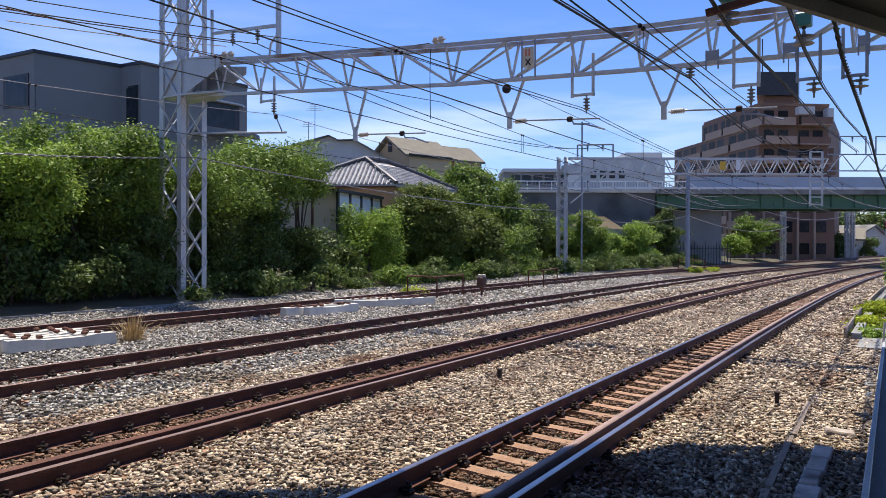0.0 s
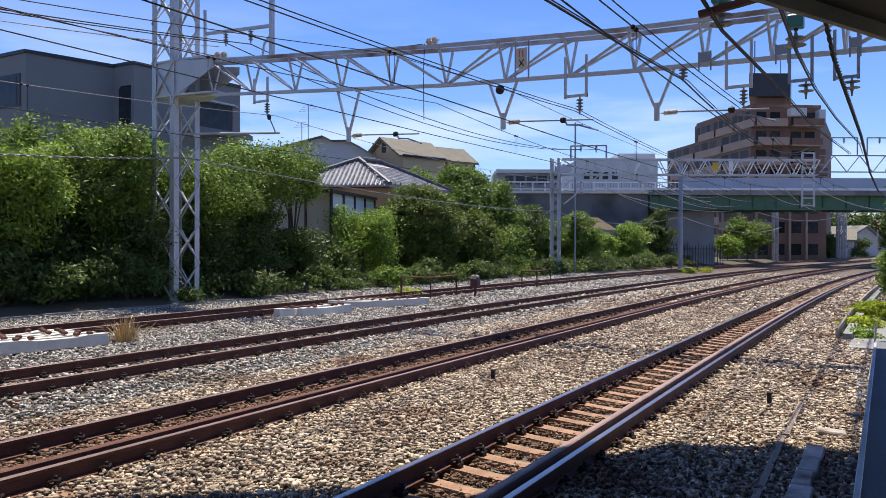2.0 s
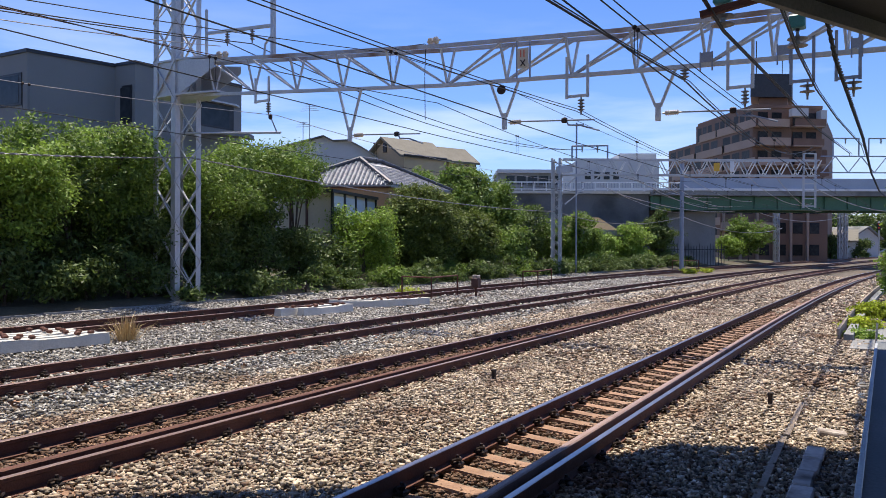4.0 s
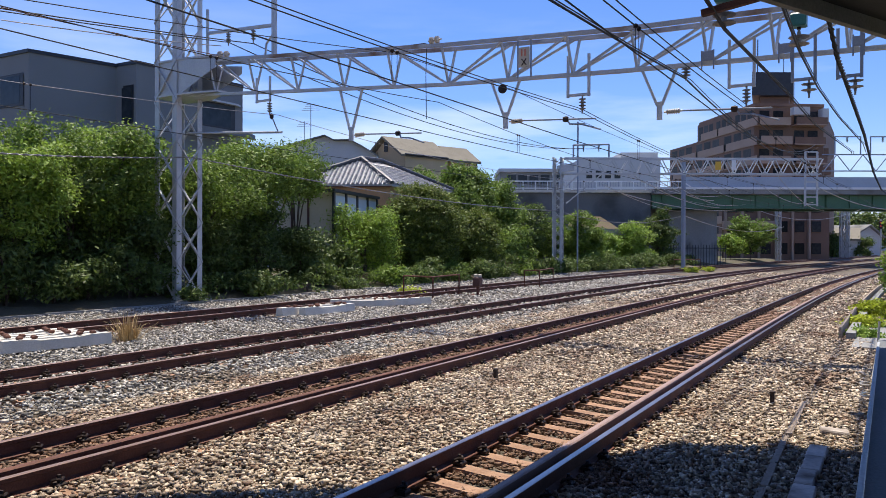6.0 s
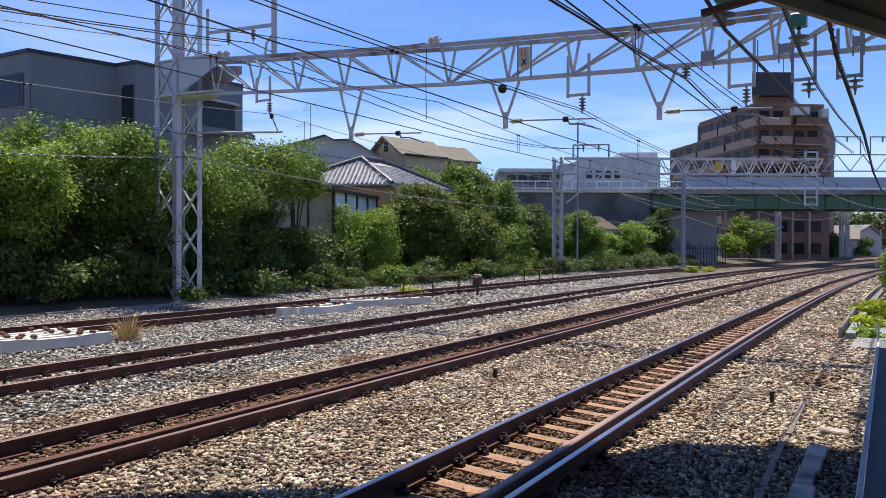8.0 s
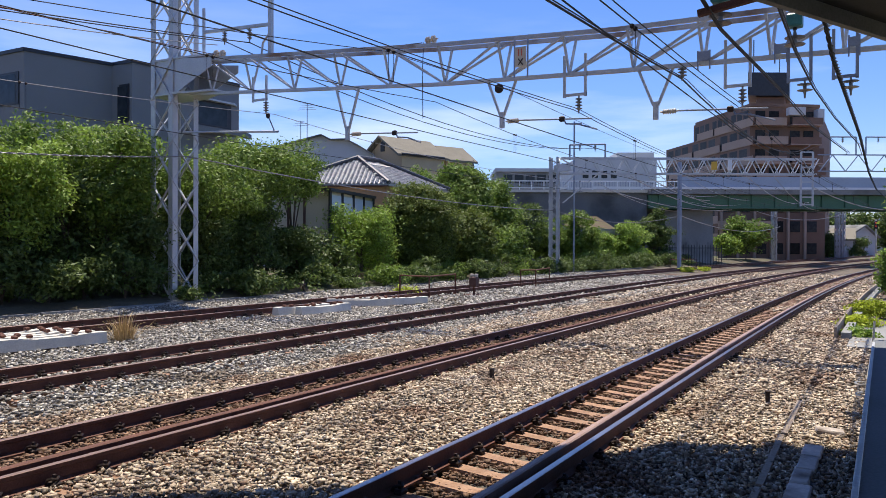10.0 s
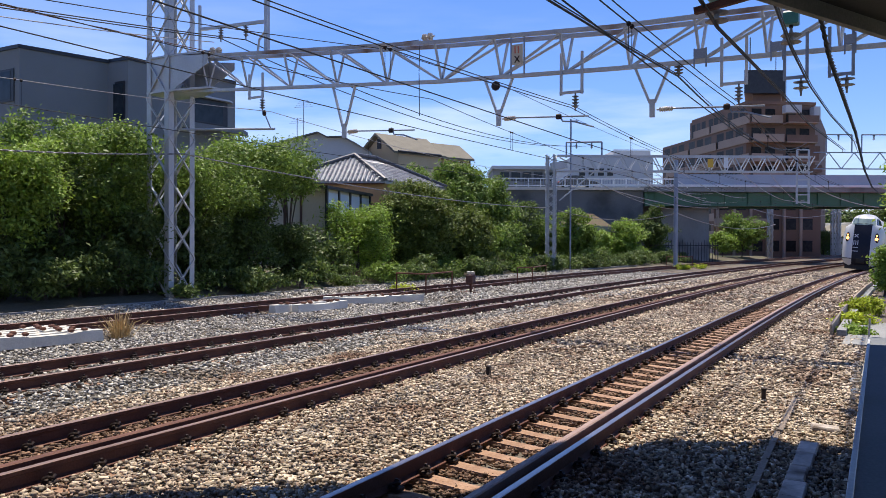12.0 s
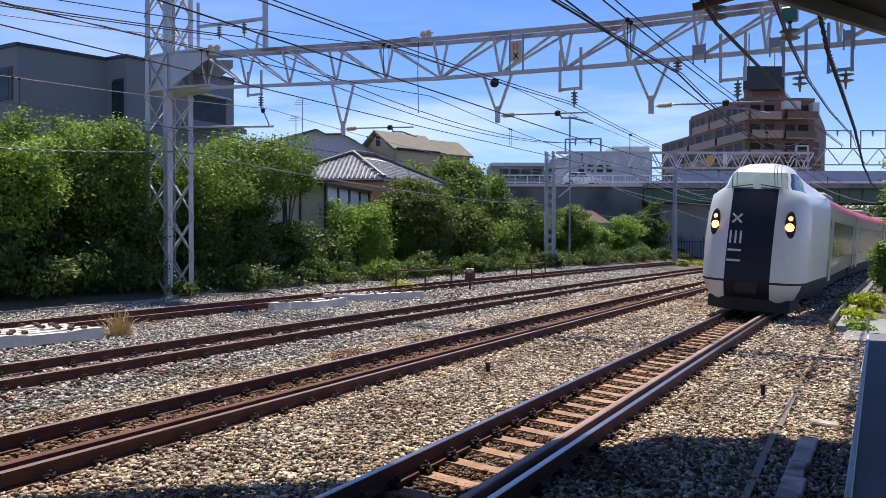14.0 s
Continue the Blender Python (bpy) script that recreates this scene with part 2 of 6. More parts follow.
class Geo:
    """Collects vertices and faces of one mesh."""

    def __init__(self):
        self.v, self.f = [], []

    def add(self, verts, faces, m=None):
        k = len(self.v)
        self.v += [tuple(m @ Vector(p)) if m else tuple(p) for p in verts]
        self.f += [tuple(i + k for i in q) for q in faces]
        return self

    def box(self, c, s, m=None, chamfer=0.0):
        x, y, z = (q / 2 for q in s)
        b = chamfer
        if not b:
            vs = [(c[0] + i * x, c[1] + j * y, c[2] + k * z) for k in (-1, 1) for j in (-1, 1) for i in (-1, 1)]
            return self.add(vs, [(0, 2, 3, 1), (4, 5, 7, 6), (0, 1, 5, 4), (2, 6, 7, 3), (0, 4, 6, 2), (1, 3, 7, 5)], m)
        vs = []
        for k in (-1, 1):
            for r, zz in ((b, k * z), (0, k * (z - b))):
                pts = []
                for i, j in ((-1, -1), (1, -1), (1, 1), (-1, 1)):
                    pts.append((c[0] + i * (x - r), c[1] + j * (y - r), c[2] + zz))
                vs.append(pts)
        rings = [vs[0], vs[1], vs[3], vs[2]]
        flat = [p for r in rings for p in r]
        fs = [(3, 2, 1, 0), (12, 13, 14, 15)]
        for r in range(3):
            for i in range(4):
                fs.append((r * 4 + i, r * 4 + (i + 1) % 4, r * 4 + 4 + (i + 1) % 4, r * 4 + 4 + i))
        return self.add(flat, fs, m)

    def bar(self, a, b, w, h=None):
        """A square bar from a to b."""
        a, b = Vector(a), Vector(b)
        d = b - a
        q = d.to_track_quat("Z", "Y").to_matrix().to_4x4()
        return self.box((0, 0, d.length / 2), (w, h or w, d.length), Matrix.Translation(a) @ q)

    def rod(self, a, b, r, n=8, r2=None):
        a, b = Vector(a), Vector(b)
        d = b - a
        m = Matrix.Translation(a) @ d.to_track_quat("Z", "Y").to_matrix().to_4x4()
        return self.lathe([(r, 0), (r if r2 is None else r2, d.length)], n, m)

    def lathe(self, prof, n=12, m=None):
        vs = [(r * math.cos(2 * math.pi * i / n), r * math.sin(2 * math.pi * i / n), z) for r, z in prof for i in range(n)]
        fs = [(k * n + i, k * n + (i + 1) % n, (k + 1) * n + (i + 1) % n, (k + 1) * n + i) for k in range(len(prof) - 1) for i in range(n)]
        fs += [tuple(reversed(range(n))), tuple(range((len(prof) - 1) * n, len(prof) * n))]
        return self.add(vs, fs, m)

    def prism(self, poly, z0, z1, m=None):
        n = len(poly)
        vs = [(x, y, z0) for x, y in poly] + [(x, y, z1) for x, y in poly]
        fs = [tuple(reversed(range(n))), tuple(range(n, 2 * n))] + [(i, (i + 1) % n, n + (i + 1) % n, n + i) for i in range(n)]
        return self.add(vs, fs, m)

    def sweep(self, prof, path, closed=True, caps=True):
        """A profile of (sideways, up) drawn along points with their sideways and up directions."""
        n = len(prof)
        vs, fs = [], []
        for p, s, u in path:
            vs += [tuple(Vector(p) + s * a + u * b) for a, b in prof]
        for k in range(len(path) - 1):
            for i in range(n if closed else n - 1):
                fs.append((k * n + i, k * n + (i + 1) % n, (k + 1) * n + (i + 1) % n, (k + 1) * n + i))
        if caps and closed:
            fs += [tuple(reversed(range(n))), tuple(range((len(path) - 1) * n, len(path) * n))]
        return self.add(vs, fs)

    def tube(self, pts, r, n=6):
        pts = [Vector(p) for p in pts]
        path = []
        for i, p in enumerate(pts):
            d = (pts[min(i + 1, len(pts) - 1)] - pts[max(i - 1, 0)]).normalized()
            s = d.cross(Vector((0, 0, 1)))
            s = s.normalized() if s.length > 1e-4 else Vector((1, 0, 0))
            path.append((p, s, s.cross(d)))
        return self.sweep([(r * math.cos(2 * math.pi * i / n), r * math.sin(2 * math.pi * i / n)) for i in range(n)], path)

    def mesh(self, name, mats, smooth=False):
        me = bpy.data.meshes.new(name)
        me.from_pydata(self.v, [], self.f)
        for m in mats if isinstance(mats, (list, tuple)) else [mats]:
            me.materials.append(m)
        if smooth:
            me.polygons.foreach_set("use_smooth", [True] * len(me.polygons))
        me.update()
        return me


def part(name, geo, mat, parent, label="", smooth=False):
    """One mesh under a thing or under a part."""
    ob = new(name, geo.mesh(name, mat, smooth))
    ob.parent = parent
    if label:
        ob["label"] = label
    return ob


def thing(name, label, category, m=None, group="", kind=""):
    """An Empty at a thing's base."""
    ob = tagged(new(name), label, category, group, kind)
    ob.empty_display_size = 0.2
    if m:
        ob.matrix_basis = m
    return ob


def solid(name, geo, mat, label, category="", group="", kind="", m=None, smooth=False):
    ob = tagged(new(name, geo.mesh(name, mat, smooth)), label, category, group, kind)
    if m:
        ob.matrix_basis = m
    return ob


# ---------- the lie of the land ----------
SLOPE = -0.01447                       # the yard falls gently towards the platform
TRACKS = [-3.176, -6.925, -10.785, -15.793]
COEF = (-6.154823e-05, 1.157637e-05, -5.388124e-08)
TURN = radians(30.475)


def bend(y):
    if y <= 0:
        return 0.0, 0.0
    q = min(y, 100.0)
    s = 2 * COEF[0] * q + 3 * COEF[1] * q ** 2 + 4 * COEF[2] * q ** 3
    return COEF[0] * q ** 2 + COEF[1] * q ** 3 + COEF[2] * q ** 4 + s * (y - q), s


def on_line(off, y, z=0.0):
    """A point beside the curved line: off metres to the right of its datum, z above the yard."""
    b, s = bend(y)
    a = math.atan(s)
    x = b + off * math.cos(a)
    return Vector((x, y - off * math.sin(a), SLOPE * off + z)), a


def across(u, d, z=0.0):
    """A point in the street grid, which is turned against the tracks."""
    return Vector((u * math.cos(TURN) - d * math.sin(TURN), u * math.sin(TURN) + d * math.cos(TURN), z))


# ---------- ground ----------
def ground_height(x, y):
    b, s = bend(max(y, 0))
    off = x - b
    if off < -19.4:
        return SLOPE * -19.4 - 0.245 + min(0.30, (-19.4 - off) * 0.25)
    return SLOPE * min(off, 2.0) - 0.245


def make_ground():
    xs = [-900, -300, -120, -60, -40, -30, -25] + [-22 + 0.5 * i for i in range(56)] + [9, 15, 40, 120, 300, 900]
    ys = [-300, -80, -30, -15] + [-8 + 1.0 * i for i in range(120)] + [115, 125, 140, 170, 220, 300, 500, 900, 1800]
    g = Geo()
    for y in ys:
        for x in xs:
            xx = x + bend(y)[0] if -25 < x < 8 else x
            z = ground_height(xx, y)
            g.v.append((xx, y, z))
    n = len(xs)
    for j in range(len(ys) - 1):
        for i in range(n - 1):
            g.f.append((j * n + i, j * n + i + 1, (j + 1) * n + i + 1, (j + 1) * n + i))
    ob = solid("ground", g, [EARTH, BED], "earth and railway ballast bed that reaches the horizon", "ground", kind="structure")
    for k, q in enumerate(ob.data.polygons):
        c = q.center
        if -19.6 < c.x - bend(c.y)[0] < -0.05:
            q.material_index = 1
    return ob


def raw_mesh(name, v, f, mat):
    me = bpy.data.meshes.new(name)
    k = f.shape[1]
    me.vertices.add(len(v))
    me.vertices.foreach_set("co", v.ravel())
    me.loops.add(f.size)
    me.loops.foreach_set("vertex_index", f.ravel().astype(np.int32))
    me.polygons.add(len(f))
    me.polygons.foreach_set("loop_start", np.arange(0, f.size, k, dtype=np.int32))
    me.materials.append(mat)
    me.update(calc_edges=True)
    return me


ROCKS = []
for k in range(14):
    r = random.Random(k + 40)
    bm = bmesh.new()
    ax = (r.uniform(0.95, 1.45), r.uniform(0.65, 1.0), r.uniform(0.45, 0.85))
    for i in range(7):
        d = Vector((r.gauss(0, 1), r.gauss(0, 1), r.gauss(0, 1))).normalized() * r.uniform(0.8, 1.3)
        bm.verts.new([d[q] * ax[q] for q in range(3)])
    bmesh.ops.convex_hull(bm, input=bm.verts)
    bm.verts.ensure_lookup_table()
    bm.verts.index_update()
    used = sorted({v.index for q in bm.faces for v in q.verts})
    at = {v: n for n, v in enumerate(used)}
    ROCKS.append((np.array([bm.verts[v].co[:] for v in used]), np.array([[at[v.index] for v in q.verts] for q in bm.faces])))
    bm.free()


def stones(name, mat, label, spots, size, seed, low=0.5):
    """A bed of loose crushed stones in one mesh."""
    rng = np.random.default_rng(seed)
    pick = rng.integers(len(ROCKS), size=len(spots))
    vs, fs, base = [], [], 0
    for k, (pts, tri) in enumerate(ROCKS):
        at = spots[pick == k]
        n = len(at)
        s = size * rng.uniform(low, 1.25, n)
        a, t = rng.uniform(0, 6.283, n), rng.uniform(-0.6, 0.6, n)
        ca, sa, ct, st, o = np.cos(a), np.sin(a), np.cos(t), np.sin(t), np.zeros(n)
        rot = np.array([[ca, -sa * ct, sa * st], [sa, ca * ct, -ca * st], [o, st, ct]])
        v = np.einsum("ijn,pj->npi", rot, pts) * s[:, None, None] + at[:, None, :]
        v[:, :, 2] += (rng.uniform(-0.2, 0.45, n) * s)[:, None]
        vs.append(v.reshape(-1, 3))
        fs.append((tri[None] + (np.arange(n) * len(pts))[:, None, None]).reshape(-1, 3) + base)
        base += n * len(pts)
    me = raw_mesh(name, np.concatenate(vs), np.concatenate(fs), mat)
    return tagged(new(name, me), label, "ballast", kind="stuff")


def scatter(x0, x1, y0, y1, count, seed):
    rng = np.random.default_rng(seed)
    off, y = rng.uniform(x0, x1, count), rng.uniform(y0, y1, count)
    keep = np.ones(count, bool)
    z = SLOPE * off - 0.172
    for t in TRACKS:
        keep &= abs(abs(off - t) - 0.566) > 0.085
        z = np.where(abs(off - t) < 0.56, SLOPE * off - (0.225 if t == TRACKS[0] else 0.185), z)
    keep &= ~((abs(off - TRACKS[0]) < 0.55) & (y % 0.5 < 0.23))
    b = np.array([bend(q) for q in y])
    a = np.arctan(b[:, 1])
    return np.stack([b[:, 0] + off * np.cos(a), y - off * np.sin(a), z], 1)[keep]


def make_ballast():
    tan, grey = "loose tan crushed-stone ballast between rails", "loose grey crushed-stone ballast"

    def beds(spots, rust):
        b = np.array([bend(q)[0] for q in spots[:, 1]])
        near = np.zeros(len(spots), bool)
        for t in TRACKS[:2]:
            near |= abs(spots[:, 0] - b - t) < 0.62
        return spots[near] if rust else spots[~near]

    stones("ballast", BALLAST, tan, scatter(-19.2, -0.2, -11, 3.5, 12000, 8), 0.06, 8)
    a = scatter(-8.8, -0.2, 3.5, 13, 62000, 1)
    b = scatter(-9.4, -0.3, 13, 27, 40000, 2)
    stones("ballast", BALLAST, tan, beds(a, False), 0.037, 1, 0.4)
    stones("ballast", BALLAST, tan, beds(b, False), 0.047, 2, 0.4)
    stones("ballast", BALLAST_RUST, "rust-brown crushed-stone ballast inside the rails", beds(a, True), 0.036, 6, 0.4)
    stones("ballast", BALLAST_RUST, "rust-brown crushed-stone ballast inside the rails", beds(b, True), 0.046, 7)
    stones("ballast", BALLAST, tan, scatter(-10.8, -0.6, 27, 62, 20000, 3), 0.078, 3)
    stones("ballast", BALLAST_GREY, grey, scatter(-19.55, -8.6, 5, 20, 42000, 4), 0.043, 4)
    stones("ballast", BALLAST_GREY, grey, scatter(-19.55, -9.2, 20, 50, 26000, 5), 0.07, 5)


# ---------- tracks ----------
RAIL = [(-0.0725, -0.174), (0.0725, -0.174), (0.0725, -0.160), (0.014, -0.132), (0.009, -0.050), (0.0325, -0.038), (0.0325, -0.006),
        (0.026, 0.0), (-0.026, 0.0), (-0.0325, -0.006), (-0.0325, -0.038), (-0.009, -0.050), (-0.014, -0.132), (-0.0725, -0.160)]


def line_path(off, y0, y1, step=2.0, z=0.0):
    out = []
    for i in range(int((y1 - y0) / step) + 1):
        p, a = on_line(off, y0 + i * step, z)
        out.append((p, Vector((math.cos(a), -math.sin(a), 0)), Vector((0, 0, 1))))
    return out


def rail_mesh(off, mat_top, y0=-12, y1=190):
    g = Geo().sweep(RAIL, line_path(off, y0, y1))
    me = g.mesh("rail", [RUST, mat_top])
    n = len(RAIL)
    for k in range((len(g.v) // n - 1) * n):
        if k % n in (6, 7, 8):
            me.polygons[k].material_index = 1
    return me


def make_tracks():
    sleeper = Geo()
    pr = [(-1.0, -0.176), (-0.62, -0.176), (-0.40, -0.186), (0, -0.206), (0.40, -0.186), (0.62, -0.176), (1.0, -0.176)]
    for i in range(len(pr) - 1):
        (xa, za), (xb, zb) = pr[i], pr[i + 1]
        sleeper.add([(xa, -0.12, -0.33), (xa, -0.085, za), (xa, 0.085, za), (xa, 0.12, -0.33), (xb, -0.12, -0.33), (xb, -0.085, zb), (xb, 0.085, zb), (xb, 0.12, -0.33)],
                    [(0, 1, 5, 4), (1, 2, 6, 5), (2, 3, 7, 6)] + ([(3, 2, 1, 0)] if i == 0 else []) + ([(4, 5, 6, 7)] if i == len(pr) - 2 else []))
    clip = Geo()
    clip.tube([(0.05, -0.05, -0.135), (0.075, -0.05, -0.09), (0.11, -0.03, -0.075), (0.135, 0.0, -0.085), (0.11, 0.035, -0.075), (0.075, 0.05, -0.09), (0.05, 0.05, -0.135)], 0.014, 5)
    clip.box((0.10, 0, -0.135), (0.11, 0.10, 0.05), chamfer=0.012)
    clip.rod((0.10, 0, -0.12), (0.10, 0, -0.045), 0.016, 6)
    sm, cm = sleeper.mesh("sleeper", SLEEPER), clip.mesh("rail_clip", IRON)
    for k, t in enumerate(TRACKS):
        track = thing("track", ["curved railway track, rails shining, rust-stained concrete sleepers", "curved railway track with guard rail, brown rusty rails",
                                "curved railway track with brown rusty rails", "curved outer railway track along the hedge, rusty rails"][k], "railway track", group="parallel tracks", kind="structure")
        for side in (-1, 1):
            ob = new("rail", rail_mesh(t + side * 0.566, RAILTOP if k < 1 else RAILDULL))
            ob.parent = track
        if k < 2:
            g = Geo().sweep([(-0.035, -0.15), (0.035, -0.15), (0.035, 0.012), (0.02, 0.022), (-0.035, 0.022)], line_path(t + 0.566 - 0.15, -12, 70))
            part("guard_rail", g, RUST if k else GUARD, track, "flat-topped steel derailment guard")
        y = -11.0
        count = 0
        while y < (72 if k == 0 else 45):
            p, a = on_line(t, y)
            m = Matrix.Translation(p) @ pose(0, 0, 0, 0, math.degrees(math.atan(-SLOPE)), -math.degrees(a))
            if k < 2 or y < 30:
                ob = new("sleeper", sm)
                ob.parent, ob.matrix_basis = track, m
            if y > 2 and count < 75:
                for side in (-1, 1):
                    for face in (-1, 1):
                        c = new("rail_clip", cm)
                        c.parent = track
                        c.matrix_basis = m @ pose(side * 0.566, 0, -0.022, 0, 0, 0 if face > 0 else 180)
                count += 1
            y += 0.5 if k < 2 else 0.58


# ---------- overhead line masts and beams ----------
def lattice_mast(name, label, base, size, tall, bay, leg=0.09, lace=0.05, turn=0.0):
    mast = thing(name, label, "lattice mast", pose(*base, 0, 0, turn), group="overhead line masts")
    h = size / 2
    for i, j in ((-1, -1), (1, -1), (1, 1), (-1, 1)):
        g = Geo()
        g.box((i * h, j * h - j * leg / 2, tall / 2), (0.012, leg, tall))
        g.box((i * h - i * leg / 2, j * h, tall / 2), (leg, 0.012, tall))
        part("leg", g, GALV, mast)
        g = Geo().box((i * h, j * h, 0.05), (leg * 2.4, leg * 2.4, 0.25), chamfer=0.02)
        part("footing", g, OLDCONC, mast, "concrete footing")
    n = int(tall / bay)
    for a, b in (((-1, -1), (1, -1)), ((1, -1), (1, 1)), ((1, 1), (-1, 1)), ((-1, 1), (-1, -1))):
        for k in range(n):
            z0, z1 = k * bay + 0.1, (k + 1) * bay + 0.1
            g = Geo()
            g.bar((a[0] * h, a[1] * h, z0), (b[0] * h, b[1] * h, z1), lace, lace * 0.45)
            g.bar((b[0] * h, b[1] * h, z0), (a[0] * h, a[1] * h, z1), lace, lace * 0.45)
            part("cross_brace", g, GALV, mast)
    return mast


def insulator(parent, m, n=4, r=0.09, mat=PORCELAIN, gap=0.075):
    prof = [(0.02, 0.0), (0.02, 0.05)]
    for k in range(n):
        z = 0.06 + k * gap
        prof += [(0.035, z), (r, z + 0.012), (r, z + 0.022), (0.035, z + 0.045)]
    z = 0.06 + n * gap
    prof += [(0.02, z), (0.02, z + 0.06)]
    g = Geo().lathe(prof, 12, m)
    return part("insulator", g, mat, parent, "ribbed porcelain insulator", smooth=False)


BEAM_Y = 17.2
CHORD = [(-19.9, 6.93, 7.98), (-17.05, 6.73, 7.76), (-10.07, 6.25, 7.23), (-5.3, 6.07, 6.97), (-0.1, 5.94, 6.88), (4.2, 5.86, 6.80)]


def chord(x):
    for (xa, ba, ta), (xb, bb, tb) in zip(CHORD, CHORD[1:]):
        if x <= xb:
            k = (x - xa) / (xb - xa)
            return ba + (bb - ba) * k, ta + (tb - ta) * k
    return CHORD[-1][1:]


def make_portal():
    lattice_mast("lattice_mast", "tall galvanised lattice mast before the hedge", (-20.56, 17.38, 0.03), 1.06, 13.0, 1.32, leg=0.20, lace=0.065)
    beam = thing("portal_beam", "long galvanised truss beam that carries the overhead line", "truss beam")
    top, bot = Geo(), Geo()
    for (xa, ba, ta), (xb, bb, tb) in zip(CHORD, CHORD[1:]):
        for s in (-0.24, 0.24):
            top.bar((xa, BEAM_Y + s, ta), (xb, BEAM_Y + s, tb), 0.07, 0.10)
        bot.bar((xa, BEAM_Y, ba), (xb, BEAM_Y, bb), 0.10, 0.09)
    part("top_chord", top, RUSTGALV, beam, "rust-streaked top chord")
    part("bottom_chord", bot, GALV, beam)
    x = -18.6
    while x < 4:
        zb, zt = chord(x)
        for s in (-0.24, 0.24):
            part("upright", Geo().bar((x + 0.08 * (1 if s > 0 else -1), BEAM_Y + s, zt), (x, BEAM_Y, zb), 0.05, 0.05), GALV, beam)
        nx = min(x + 1.72, 4.1)
        nb, nt = chord(nx)
        if nx - x > 1:
            mid = x > -11
            for s in (-0.24, 0.24):
                a, b = ((x, BEAM_Y, zb), (nx, BEAM_Y + s, nt)) if mid else ((x, BEAM_Y + s, zt), (nx, BEAM_Y, nb))
                part("diagonal", Geo().bar(a, b, 0.05, 0.05), GALV, beam)
        x += 1.72 if x < -8 else (1.55 if x < -5 else 1.36)
    # haunch plates that grip the mast
    for zc, w in ((8.05, 2.0), (6.92, 2.0)):
        part("haunch_plate", Geo().prism([(-21.1, BEAM_Y - 0.36), (-19.8, BEAM_Y - 0.36), (-18.4, BEAM_Y - 0.1), (-18.4, BEAM_Y + 0.3), (-19.8, BEAM_Y + 0.88), (-21.1, BEAM_Y + 0.88)], zc - 0.03, zc + 0.03), GALV, beam)
    for yy in (BEAM_Y - 0.31, BEAM_Y + 0.83):
        g = Geo()
        vs = [(-21.05, 6.95), (-19.85, 6.95), (-18.3, 7.62), (-18.3, 7.86), (-19.85, 8.05), (-21.05, 8.05)]
        g.add([(x, yy - 0.008, z) for x, z in vs] + [(x, yy + 0.008, z) for x, z in vs], [tuple(range(6))[::-1], tuple(range(6, 12))] + [(i, (i + 1) % 6, 6 + (i + 1) % 6, 6 + i) for i in range(6)])
        part("gusset", g, GALV, beam, "riveted gusset plate")
    for q in range(12):
        for yy, xx in ((BEAM_Y - 0.33, -20.98), (BEAM_Y - 0.33, -19.98)):
            part("rivet", Geo().lathe([(0.022, 0), (0.016, 0.014)], 6, pose(xx, yy, 7.0 + q * 0.09, 90)), GALV, beam)
    # hangers in the shape of a V
    for x, zt in ((-13.19, 4.98), (-8.34, 4.97), (-4.5, 4.88)):
        hg = thing("v_hanger", "galvanised V-shaped drop bracket under the beam", "bracket", group="drop brackets")
        zb = chord(x)[0]
        for s in (-1, 1):
            part("arm", Geo().bar((x + s * 0.40, BEAM_Y, zb), (x + s * 0.05, BEAM_Y, zt + 0.32), 0.055, 0.055), GALV, hg)
        part("shaft", Geo().box((x, BEAM_Y, zt + 0.2), (0.11, 0.08, 0.40)), GALV, hg)
        insulator(hg, pose(x + 0.1, BEAM_Y, zt + 0.16, 0, 90), 6, 0.06, PALEPORC, 0.05)
        part("registration_arm", Geo().rod((x + 0.5, BEAM_Y, zt + 0.16), (x + 2.35, BEAM_Y, zt + 0.06), 0.02, 8), GALVBLUE, hg)
        part("steady_arm", Geo().tube([(x + 1.6, BEAM_Y, zt + 0.17), (x + 1.7, BEAM_Y, zt - 0.02), (x + 2.0, BEAM_Y, zt - 0.05), (x + 2.5, BEAM_Y - 0.1, zt - 0.22)], 0.022, 6), GALVBLUE, hg)
        part("clamp", Geo().box((x + 1.6, BEAM_Y, zt + 0.10), (0.13, 0.07, 0.13), chamfer=0.02), IRON, hg)
    # square hangers with an insulator below
    for x, w, d, blue in ((-16.5, 0.54, 0.27, 0), (-6.4, 0.52, 0.5, 0), (-2.75, 0.5, 0.55, 0), (-1.55, 0.42, 0.52, 1), (-0.72, 0.42, 0.52, 1)):
        zb = chord(x)[0]
        hg = thing("square_hanger", "U-shaped drop bracket with an insulator under the beam", "bracket", group="square brackets")
        mat = GALVBLUE if blue else GALV
        for s in (-1, 1):
            part("side_bar", Geo().box((x + s * w / 2, BEAM_Y - 0.06, zb - d / 2 + 0.2), (0.06, 0.05, d + 0.5)), mat, hg)
        part("cross_bar", Geo().box((x, BEAM_Y - 0.06, zb - d), (w + 0.06, 0.06, 0.06)), mat, hg)
        insulator(hg, pose(x + (0.26 if x < -10 else 0.1), BEAM_Y - 0.06, zb - d - 0.03, 180), 2 if blue else 4, 0.085 if not blue else 0.15, PORCELAIN, 0.075 if not blue else 0.12)


